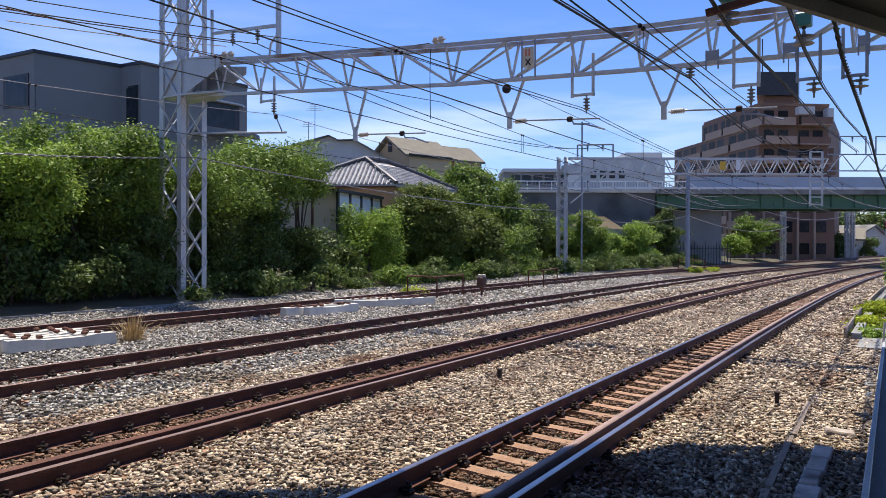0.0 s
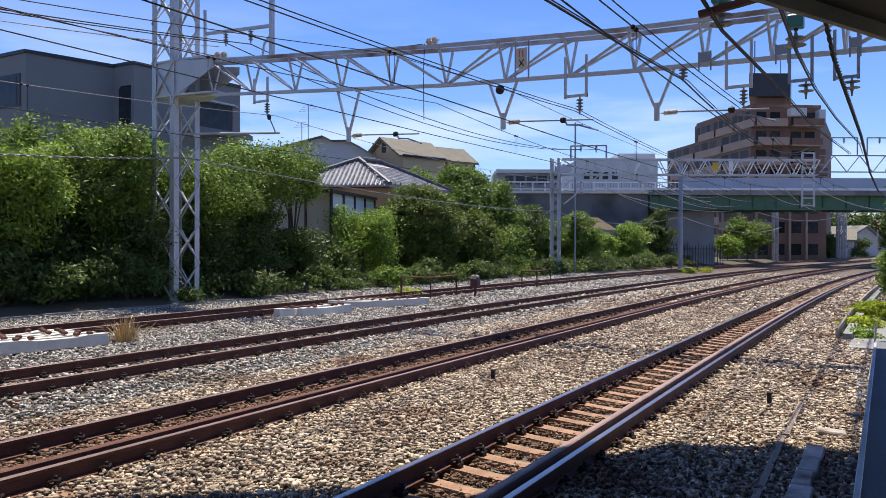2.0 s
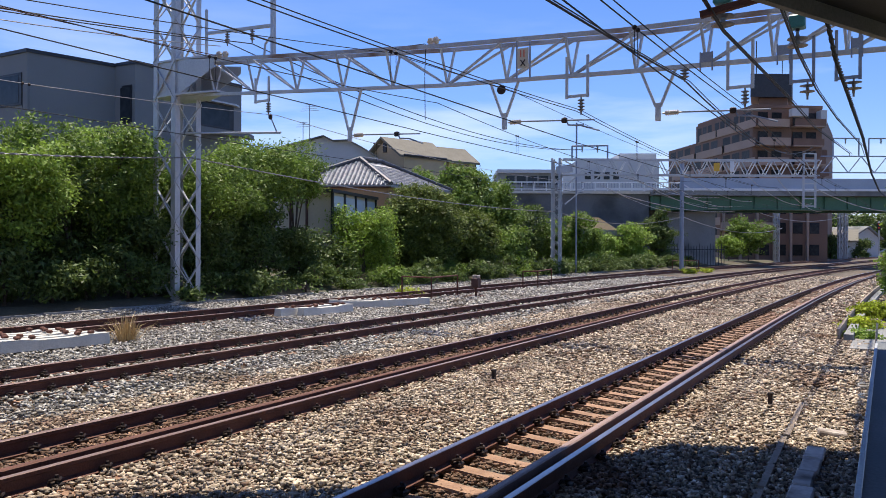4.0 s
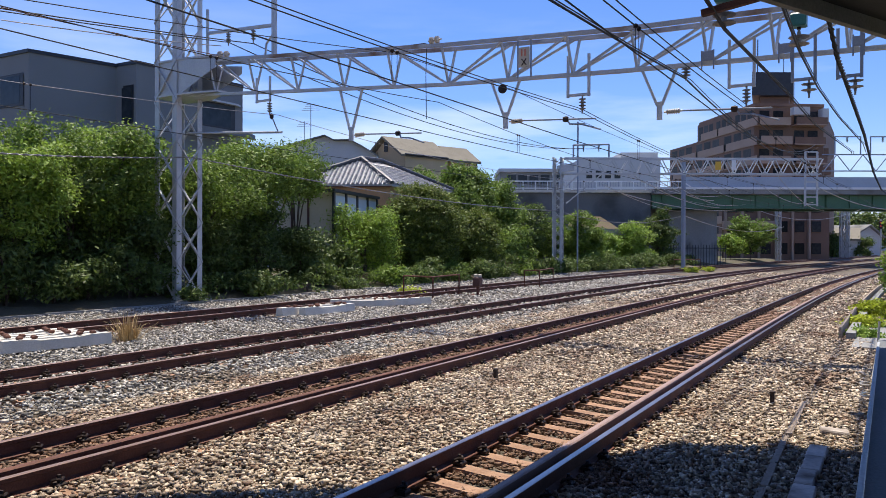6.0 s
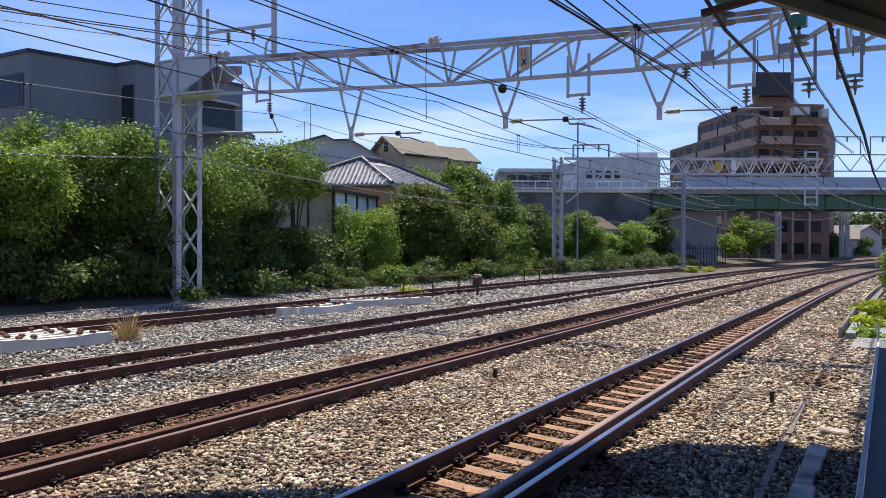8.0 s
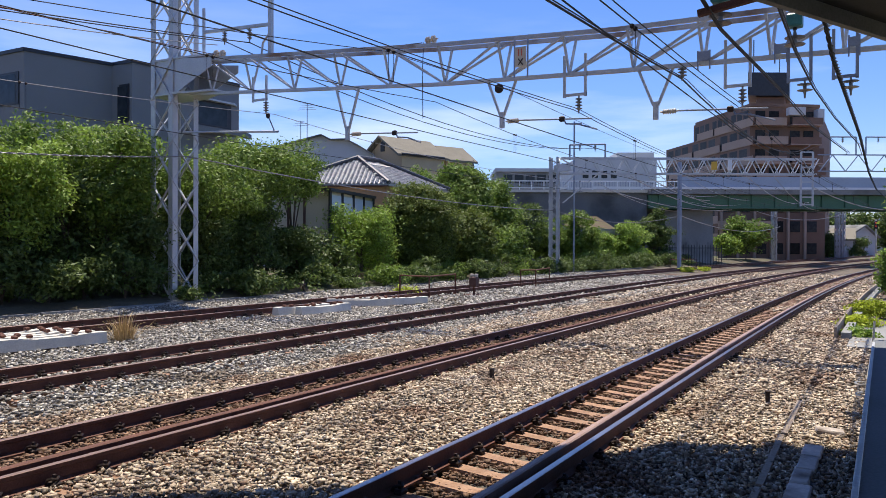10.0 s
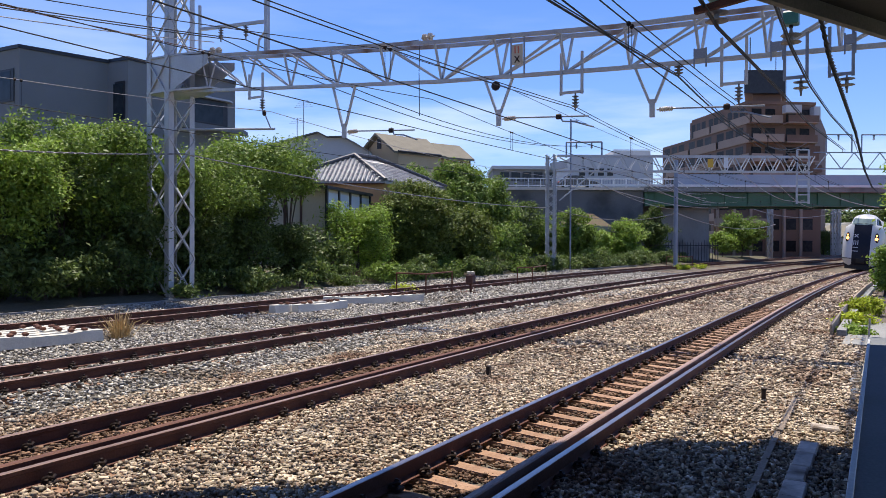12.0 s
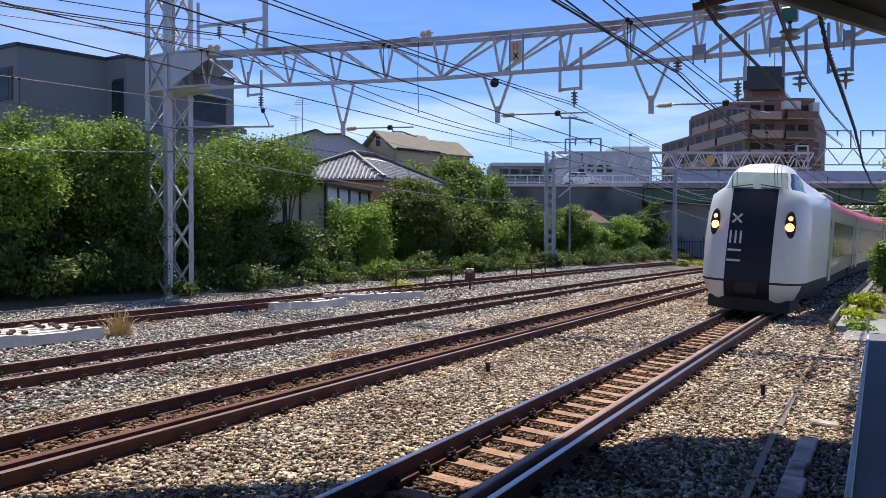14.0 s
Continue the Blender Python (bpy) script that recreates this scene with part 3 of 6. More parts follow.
def make_beam_trim():
    """Feeder brackets above the beam, plates, a disc and the sign."""
    pb = thing("pull_off_arm", "pale horizontal pipe from the mast that steadies the outer wire", "bracket")
    part("pipe", Geo().rod((-19.9, 17.2, 5.69), (-15.8, 17.2, 5.42), 0.035, 8), GALV, pb)
    part("stay_rod", Geo().rod((-16.2, 17.14, 6.0), (-15.95, 17.2, 5.44), 0.02, 6), GALVBLUE, pb)
    part("knob", Geo().lathe([(0.02, -0.09), (0.06, -0.05), (0.06, 0.05), (0.02, 0.09)], 8, pose(-16.16, 17.14, 5.92)), IRON, pb)
    br = thing("feeder_bracket", "galvanised post and arm above the beam with insulators", "bracket")
    a, b, c, e = (-18.98, 17.20, 7.85), (-18.99, 17.20, 9.60), (-16.11, 17.20, 7.75), (-16.12, 17.20, 9.94)
    part("post", Geo().bar(a, b, 0.07), GALV, br)
    part("post", Geo().bar(c, e, 0.12), GALV, br)
    part("arm", Geo().bar((-18.98, 17.20, 8.83), (-16.11, 17.20, 8.69), 0.09), GALV, br)
    part("brace", Geo().tube([(-16.48, 17.20, 7.83), (-16.43, 17.20, 8.17), (-16.11, 17.20, 8.47)], 0.035, 6), GALV, br)
    for q in ((-18.05, 17.20, 8.76), (-16.98, 17.20, 8.71)):
        insulator(br, Matrix.Translation(q) @ pose(0, 0, 0, 180), 4, 0.08, PORCELAIN, 0.08)
    for q in ((-18.42, 17.20, 8.09), (-18.14, 17.20, 8.06), (-10.53, 17.20, 7.46), (-10.36, 17.20, 7.47)):
        insulator(br, Matrix.Translation(q) @ pose(0, 0, 0, 0, 90, 0) @ pose(0, 0, -0.1), 2, 0.10, PALEPORC, 0.06)
    for p, q in (((-3.57, 17.10, 6.27), (-3.32, 17.10, 6.06)), ((-2.02, 17.10, 6.23), (-1.79, 17.10, 6.03)), ((-0.66, 17.10, 6.20), (-0.47, 17.10, 6.01))):
        pl = thing("beam_plate", "small blue-grey plate in a wire frame on the beam", "plate", group="beam plates")
        part("plate", Geo().box(((p[0] + q[0]) / 2, 17.1, (p[2] + q[2]) / 2), (q[0] - p[0], 0.02, p[2] - q[2])), GALVBLUE, pl)
        for x in (p[0], q[0]):
            part("stay", Geo().box((x, 17.12, q[2] + 0.02), (0.03, 0.03, 0.42)), GALVBLUE, pl)
    sg = thing("beam_sign", "white plate with red and black marks on two stays", "sign")
    p, q = (-7.86, 17.00, 6.87), (-7.57, 17.00, 6.38)
    cx, cz, w, h = (p[0] + q[0]) / 2, (p[2] + q[2]) / 2, q[0] - p[0], p[2] - q[2]
    part("plate", Geo().box((cx, 16.93, cz), (w, 0.02, h), chamfer=0.005), CREAM, sg)
    for x in (-0.055, 0.03):
        part("mark", Geo().box((cx + x, 16.915, cz + 0.11), (0.028, 0.012, 0.17)), SIGNRED, sg, "red bar")
    for t in (-38, 38):
        part("mark", Geo().box((0, 0, 0), (0.025, 0.012, 0.20), pose(cx, 16.915, cz - 0.12, 0, t, 0)), IRON, sg, "black stroke")
    for x in (p[0] - 0.03, q[0] + 0.03):
        part("stay", Geo().box((x, 16.95, cz - 0.02), (0.035, 0.03, 0.95)), GALVBLUE, sg)
    q = (-8.38, 17.10, 5.95)
    solid("warning_disc", Geo().lathe([(0.02, -0.03), (0.115, -0.02), (0.115, 0.02), (0.02, 0.03)], 20, Matrix.Translation(q) @ pose(0, 0, 0, 90)), IRON, "dark round disc hung at the bracket", "disc")


def make_far_portal():
    lattice_mast("lattice_mast", "slender galvanised lattice mast beside the outer track", (-19.3, 47.9, 0.03), 0.62, 7.9, 0.60, leg=0.13, lace=0.055, turn=10)
    beam = thing("portal_beam", "far galvanised box truss across the tracks before the bridge", "truss beam")
    d, u0, u1 = 51.0, 8.02, 25.17
    zb, zt = 6.84, 7.86
    for s in (-0.3, 0.3):
        for z in (zb, zt):
            part("chord", Geo().bar(across(u0, d + s, z), across(u1, d + s, z), 0.10, 0.10), GALV, beam)
        u, k = 10.19, 0
        while u < u1 - 0.4:
            a, b = (zb, zt) if k % 2 else (zt, zb)
            part("lacing", Geo().bar(across(u, d + s, a), across(u + 0.54, d + s, b), 0.08, 0.05), GALV, beam)
            u += 0.54
            k += 1
    for ua, za, ub, zb2 in ((8.21, 4.86, 10.57, 6.81), (8.21, 6.00, 10.04, 7.79), (8.21, 7.75, 10.04, 6.80)):
        part("knee_brace", Geo().bar(across(ua, d, za), across(ub, d, zb2), 0.08), GALV, beam)
    part("gusset", Geo().bar(across(7.64, d, 7.13), across(8.67, d, 7.29), 0.5, 0.5), GALV, beam)
    br = thing("wire_bracket", "tall square pipe frame that carries feeder wires", "bracket")
    pts = [across(8.67, d, 7.75), across(8.67, d, 8.77), across(11.06, d, 8.82), across(11.06, d, 7.83)]
    for a, b in zip(pts, pts[1:]):
        part("pipe", Geo().rod(a, b, 0.06, 8), GALVBLUE, br)
    for u in (9.35, 10.38):
        insulator(br, Matrix.Translation(across(u, d, 8.82)) @ pose(0, 0, 0, 180), 5, 0.09)
    lad = thing("ladder_mast", "galvanised drop mast with rungs under the far beam", "mast")
    for u in (24.02, 24.81):
        part("stile", Geo().bar(across(u, 50.5, 4.68), across(u, 50.5, 8.29), 0.13, 0.10), GALV, lad)
    for k in range(8):
        z = 4.79 + k * 0.5
        part("rung", Geo().bar(across(24.02, 50.5, z), across(24.81, 50.5, z), 0.10, 0.08), GALV, lad)
    part("sign", Geo().bar(across(18.07, 50.6, 7.37), across(18.45, 50.6, 7.37), 0.04, 0.55), YELLOW, beam, "yellow plate")
    part("sign", Geo().bar(across(19.16, 50.6, 7.41), across(19.43, 50.6, 7.41), 0.04, 0.7), WHITEPAINT, beam, "white plate")
    # lighter frame beyond, with square wire brackets
    fr = thing("portal_beam", "thin blue-grey wire frame over the inner tracks", "truss beam")
    d = 62.0
    for y0 in (9.50, 8.16):
        part("chord", Geo().bar(across(30.87, d, y0), across(39.56, d, y0), 0.09), GALVBLUE, fr)
    for k in range(8):
        ua, ub = 31.01 + k * 1.06, 31.01 + (k + 1) * 1.06
        za, zb2 = (9.50, 8.16) if k % 2 else (8.16, 9.50)
        part("lacing", Geo().bar(across(ua, d, za), across(ub, d, zb2), 0.06), GALVBLUE, fr)
    for u0 in (31.89, 34.80):
        for a, b in (((0, 9.50), (0, 10.97)), ((0, 10.97), (2.1, 10.97)), ((2.1, 10.97), (2.1, 9.50))):
            part("bracket_pipe", Geo().rod(across(u0 + a[0], d, a[1]), across(u0 + b[0], d, b[1]), 0.055, 8), GALVBLUE, fr)
        insulator(fr, Matrix.Translation(across(u0 + 1.0, d, 10.97)) @ pose(0, 0, 0, 180), 5, 0.10)
    pole = thing("line_pole", "plain blue-grey steel pole before the bridge pier", "pole")
    part("shaft", Geo().rod(across(18.92, 60, 0), across(18.92, 60, 8.61), 0.17, 12), GALVBLUE, pole)
    part("arm", Geo().bar(across(18.92, 60, 7.05), across(19.86, 60, 6.43), 0.08), WHITEPAINT, pole)
    pole = thing("line_pole", "thin grey pole beside the slender mast", "pole")
    part("shaft", Geo().rod(across(9.32, 53, 0), across(9.32, 53, 10.66), 0.06, 10), GALVBLUE, pole)
    part("arm", Geo().rod(across(9.32, 53, 10.54), across(9.84, 53, 10.54), 0.04, 8), GALVBLUE, pole)
    for x, d, top in ((41.85, 95, 7.5), (62.89, 120, 8.0), (64.85, 122, 8.0)):
        p = across(x, d)
        lattice_mast("lattice_mast", "grey lattice mast beyond the bridge", (p.x, p.y, 0), 0.55, top, 0.9, leg=0.13, lace=0.09, turn=30)


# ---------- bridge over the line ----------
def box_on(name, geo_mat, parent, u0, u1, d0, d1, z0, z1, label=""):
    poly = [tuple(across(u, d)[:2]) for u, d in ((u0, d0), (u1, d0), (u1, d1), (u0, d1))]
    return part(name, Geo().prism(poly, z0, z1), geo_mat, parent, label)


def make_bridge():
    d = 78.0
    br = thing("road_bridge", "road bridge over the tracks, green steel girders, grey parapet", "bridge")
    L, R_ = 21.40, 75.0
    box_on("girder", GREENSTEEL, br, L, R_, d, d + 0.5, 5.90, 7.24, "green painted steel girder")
    box_on("girder", GREENSTEEL, br, L, R_, d + 7, d + 7.5, 5.90, 7.24, "green painted steel girder")
    box_on("flange", GREENSTEEL, br, L, R_, d - 0.15, d + 0.6, 5.84, 5.96)
    box_on("deck", OLDCONC, br, L, R_, d - 0.9, d + 8.5, 7.27, 7.88, "concrete bridge deck")
    box_on("kerb_rail", WHITEPAINT, br, 15.47, R_, d - 1.0, d - 0.85, 7.76, 7.99, "white steel edge pipe")
    box_on("parapet", PARAPET, br, 24.48, R_, d - 0.8, d - 0.65, 7.93, 9.04, "smooth blue-grey parapet panels")
    u = L + 1.0
    while u < 45:
        box_on("stiffener", GREENSTEEL, br, u, u + 0.08, d - 0.18, d, 5.96, 7.24)
        u += 2.4
    ab = thing("abutment", "weathered concrete abutment and retaining wall of the bridge", "retaining wall", kind="structure")
    box_on("wall", GRIMY, ab, -190, 21.28, d + 0.2, d + 9, -0.3, 7.62)
    box_on("coping", CONCRETE, ab, 5.58, 21.28, d - 0.1, d + 0.35, 7.45, 7.71)
    box_on("pier", OLDCONC, ab, 23.48, 28.59, d + 1.5, d + 4.5, -0.3, 5.72, "broad concrete pier")
    box_on("bank_wall", OLDCONC, ab, 21.28, 23.78, d + 4, d + 9, -0.3, 6.96)
    fence = thing("railing", "white steel railing along the bridge approach", "railing")
    for k in range(16):
        u = 5.58 + k * (24.48 - 5.58) / 15
        box_on("post", WHITEPAINT, fence, u - 0.05, u + 0.05, d - 0.05, d + 0.05, 7.62, 8.67)
    box_on("rail", WHITEPAINT, fence, 5.58, 24.48, d - 0.04, d + 0.04, 8.55, 8.67)
    box_on("rail", WHITEPAINT, fence, 5.58, 24.48, d - 0.04, d + 0.04, 7.85, 7.94)
    u = 5.58
    while u < 24.48:
        box_on("baluster", GALVBLUE, fence, u, u + 0.04, d - 0.02, d + 0.02, 7.91, 8.61)
        u += 0.28
    # dark iron fence beside the pier
    ifc = thing("iron_fence", "dark iron bar fence at the foot of the bridge pier", "fence")
    for k in range(26):
        u = 20.74 + k * (27.47 - 20.74) / 25
        box_on("bar", DARKTRIM, ifc, u, u + 0.05, 74, 74.05, -0.1, 2.1 if k % 4 else 2.35)
    box_on("rail", DARKTRIM, ifc, 20.74, 27.47, 74.01, 74.04, 1.75, 1.82)
    box_on("rail", DARKTRIM, ifc, 20.74, 27.47, 74.01, 74.04, 0.2, 0.27)
    # dry slope under the wall
    a, b, c, e = (-25.80, 66.05, 3.55), (-21.08, 68.83, 3.21), (-25.42, 74.41, 4.98), (-27.89, 72.95, 4.97)
    slope = Geo().add([a, b, c, e, (a[0], a[1], 0), (b[0], b[1], 0), (c[0], c[1], 0), (e[0], e[1], 0)], [(0, 1, 2, 3), (0, 4, 5, 1), (1, 5, 6, 2), (2, 6, 7, 3), (3, 7, 4, 0), (7, 6, 5, 4)])
    solid("grass_bank", slope, DRYBANK, "dry brown grass bank below the bridge wall", "grass bank", kind="structure")
    part("retaining_edge", Geo().bar(a, b, 0.35, 0.5), OLDCONC, ab)


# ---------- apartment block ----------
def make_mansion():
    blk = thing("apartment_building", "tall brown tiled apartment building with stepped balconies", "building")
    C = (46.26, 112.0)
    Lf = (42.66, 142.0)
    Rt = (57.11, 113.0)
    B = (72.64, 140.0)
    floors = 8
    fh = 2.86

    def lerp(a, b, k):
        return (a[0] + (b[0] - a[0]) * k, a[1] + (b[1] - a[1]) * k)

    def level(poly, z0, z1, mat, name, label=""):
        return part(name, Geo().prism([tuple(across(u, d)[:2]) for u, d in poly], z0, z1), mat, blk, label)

    for f in range(floors):
        z = f * fh
        k = 1.0 if f < 7 else 0.62
        le = lerp(C, Lf, k)
        body = [C, Rt, B, (B[0] - 9, B[1] + 14), (le[0] + 5, le[1] + 9), le]
        inset = [(u + 0.0, d + 1.4) for u, d in body]
        level(inset, z, z + fh, BROWNTILE, "storey")
        # balcony slab and its solid front along the receding wing
        n = 3
        for i in range(n):
            a, b = lerp(C, le, i / n + 0.012), lerp(C, le, (i + 1) / n - 0.012)
            level([b, a, (a[0] + 0.12, a[1] + 1.6), (b[0] + 0.12, b[1] + 1.6)], z - 0.12, z + 0.05, BROWNBAND, "balcony_slab")
            level([b, a, (a[0] + 0.12, a[1] + 0.16), (b[0] + 0.12, b[1] + 0.16)], z + 0.05, z + 1.12, BROWNBAND, "balcony", "tan balcony front")
            # panes kept broad and dark so the recess behind reads as shade
            for q in (0.06, 0.38, 0.70):
                w0, w1 = lerp(a, b, q), lerp(a, b, q + 0.24)
                level([(w1[0], w1[1] + 1.33), (w0[0], w0[1] + 1.33), (w0[0], w0[1] + 1.5), (w1[0], w1[1] + 1.5)], z + 0.05, z + 2.35, BALCONY_GLASS, "window")
        # the frontal wing: balconies, deep windows, mullions
        for i in range(2):
            a, b = lerp(C, Rt, 0.03 + i * 0.5), lerp(C, Rt, 0.47 + i * 0.5)
            out = 0.0 if (f + i) % 2 else -0.5
            level([(a[0], a[1] + out), (b[0], b[1] + out), (b[0], b[1] + 1.6), (a[0], a[1] + 1.6)], z - 0.12, z + 0.05, BROWNBAND, "balcony_slab")
            level([(a[0], a[1] + out), (b[0], b[1] + out), (b[0], b[1] + out + 0.16), (a[0], a[1] + out + 0.16)], z + 0.05, z + 1.05, BROWNTILE if i else BROWNBAND, "balcony", "brown balcony front")
            for q in (0.1, 0.55):
                w0, w1 = lerp(a, b, q), lerp(a, b, q + 0.32)
                level([(w0[0], w0[1] + 1.33), (w1[0], w1[1] + 1.33), (w1[0], w1[1] + 1.5), (w0[0], w0[1] + 1.5)], z + 0.3, z + 2.2, BALCONY_GLASS, "window")
    top = floors * fh
    q = lerp(C, Lf, 0.62)
    level([(q[0] + 0.2, q[1] + 1.2), (C[0], C[1] + 1.2), (Rt[0], Rt[1] + 1.2), (Rt[0] + 0.5, Rt[1] + 8), (q[0] + 6, q[1] + 6)], top, top + 0.45, BROWNTILE, "parapet")
    for k in range(5):
        u = Rt[0] + 0.1 + (0.35 if k % 2 else 0.0)
        z = 5.5 * 2.86 - k * 2.86
        level([(u - 0.6, Rt[1] + 2), (u + 1.0, Rt[1] + 2), (u + 1.0, Rt[1] + 6), (u - 0.6, Rt[1] + 6)], z, z + 1.1, BROWNTILE, "balcony", "brown side balcony")
    level([(Rt[0] - 0.9, Rt[1] - 0.1), (Rt[0] + 0.05, Rt[1] - 0.1), (Rt[0] + 0.05, Rt[1] + 1.5), (Rt[0] - 0.9, Rt[1] + 1.5)], top - 2.4, top - 0.4, PALEWALL, "glass_corner", "pale glazed corner")
    level([(C[0] + 5.2, C[1] - 0.15), (C[0] + 7.6, C[1] - 0.15), (C[0] + 7.6, C[1] + 1.0), (C[0] + 5.2, C[1] + 1.0)], top - 1.5, top - 0.35, WHITEWALL, "white_panel", "white balcony screen")
    tw = [(49.08, 118), (53.48, 118), (56.57, 124), (51.40, 124)]
    level(tw, top, 25.41, BROWNTILE, "stair_tower")
    tw = [(47.36, 117), (53.73, 117), (57.59, 125), (50.79, 125)]
    level(tw, 25.21, 28.78, DARKTRIM, "roof_house", "dark clad roof plant house")
    a = across(48.23, 117, 28.77)
    part("aerial", Geo().rod(a, a + Vector((0, 0, 5)), 0.08, 6), DARKTRIM, blk)
    a = across(52.24, 117, 28.79)
    part("aerial", Geo().rod(a, a + Vector((0, 0, 3)), 0.06, 6), DARKTRIM, blk)
    # lower brown wing beyond the bridge opening
    low = thing("apartment_building", "dark brown low apartment wing seen under the bridge", "building")
    poly = [tuple(across(u, d)[:2]) for u, d in ((38.07, 104), (52.80, 104), (56.35, 111), (40.63, 111))]
    part("wall", Geo().prism(poly, -0.2, 9.0), BROWNTILE, low)
    for i in range(6):
        for z in (0.9, 3.9, 6.6):
            u = 38.84 + i * 2.3
            box_on("window", BALCONY_GLASS, low, u, u + 1.3, 103.9, 104.1, z, z + 1.5)
        box_on("pillar", BROWNBAND, low, 38.30 + i * 2.3, 38.30 + i * 2.3 + 0.3, 103.6, 104.0, 0, 9)
    box_on("balcony", BROWNBAND, low, 38.07, 45.43, 103.2, 103.9, 4.2, 5.4)


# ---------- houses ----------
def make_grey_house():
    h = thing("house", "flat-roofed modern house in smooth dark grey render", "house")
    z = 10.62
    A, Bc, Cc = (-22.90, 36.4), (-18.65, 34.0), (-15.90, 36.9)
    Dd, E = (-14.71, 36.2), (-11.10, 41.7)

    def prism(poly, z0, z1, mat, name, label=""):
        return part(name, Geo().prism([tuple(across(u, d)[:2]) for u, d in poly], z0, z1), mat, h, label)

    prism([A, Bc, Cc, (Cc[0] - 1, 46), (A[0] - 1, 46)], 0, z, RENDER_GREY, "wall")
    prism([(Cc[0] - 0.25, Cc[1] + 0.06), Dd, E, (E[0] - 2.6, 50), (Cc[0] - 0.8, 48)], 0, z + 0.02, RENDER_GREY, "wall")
    prism([(A[0] - 0.05, A[1] - 0.06), (Bc[0], Bc[1] - 0.08), (Cc[0] + 0.05, Cc[1] - 0.05), (Cc[0] - 1, 46), (A[0] - 1, 46)], z, z + 0.16, DARKTRIM, "roof_edge", "dark metal roof edge")
    prism([(Cc[0] - 0.2, Cc[1] + 0.02), (Dd[0], Dd[1] - 0.08), (E[0] + 0.06, E[1] - 0.05), (E[0] - 2.5, 50), (Cc[0] - 0.8, 48)], z + 0.02, z + 0.18, DARKTRIM, "roof_edge", "dark metal roof edge")

    def window(a, b, k0, k1, z0, z1, deep=0.05):
        q0, q1 = ((a[0] + (b[0] - a[0]) * k, a[1] + (b[1] - a[1]) * k) for k in (k0, k1))
        prism([(q0[0], q0[1] - deep), (q1[0], q1[1] - deep), (q1[0], q1[1] + 0.2), (q0[0], q0[1] + 0.2)], z0, z1, DARKTRIM, "window_frame")
        e = 0.12
        r0, r1 = ((q0[0] + (q1[0] - q0[0]) * k, q0[1] + (q1[1] - q0[1]) * k) for k in (e, 1 - e))
        prism([(r0[0], r0[1] - deep - 0.01), (r1[0], r1[1] - deep - 0.01), (r1[0], r1[1] + 0.1), (r0[0], r0[1] + 0.1)], z0 + 0.1, z1 - 0.1, WINDOW, "pane")

    window(A, Bc, 0.52, 0.92, 8.28, 9.75)
    window(Cc, Dd, 0.15, 0.85, 7.82, 9.67)
    window(Dd, E, 0.55, 0.92, 8.22, 9.53)
    q = [(Dd[0] + (E[0] - Dd[0]) * k, Dd[1] + (E[1] - Dd[1]) * k) for k in (0.52, 0.98)]
    prism([(q[0][0], q[0][1] - 0.6), (q[1][0], q[1][1] - 0.6), (q[1][0], q[1][1]), (q[0][0], q[0][1])], 9.53, 9.62, GALV, "awning")
    prism([(q[0][0], q[0][1] - 1.2), (q[1][0] + 0.8, q[1][1] - 1.2), (q[1][0] + 0.8, q[1][1]), (q[0][0], q[0][1])], 7.75, 7.99, RENDER_GREY, "balcony")


def hip_roof(name, parent, corners, ridge, eave_z, ridge_z, mat, over=0.0, thick=0.12):
    """A hip or gable roof over four plan corners in order, with its ridge's two ends."""
    a, b, c, e = (Vector((*q, eave_z)) for q in corners)
    r0, r1 = (Vector((*q, ridge_z)) for q in ridge)
    down = Vector((0, 0, -thick))
    g = Geo()
    vs = [a, b, c, e, r0, r1]
    g.add([tuple(v) for v in vs] + [tuple(v + down) for v in vs], [(0, 1, 5, 4), (1, 2, 5), (2, 3, 4, 5), (3, 0, 4), (6, 10, 11, 7), (7, 11, 8), (8, 11, 10, 9), (9, 10, 6), (0, 6, 7, 1), (1, 7, 8, 2), (2, 8, 9, 3), (3, 9, 6, 0)])
    return part(name, g, mat, parent)


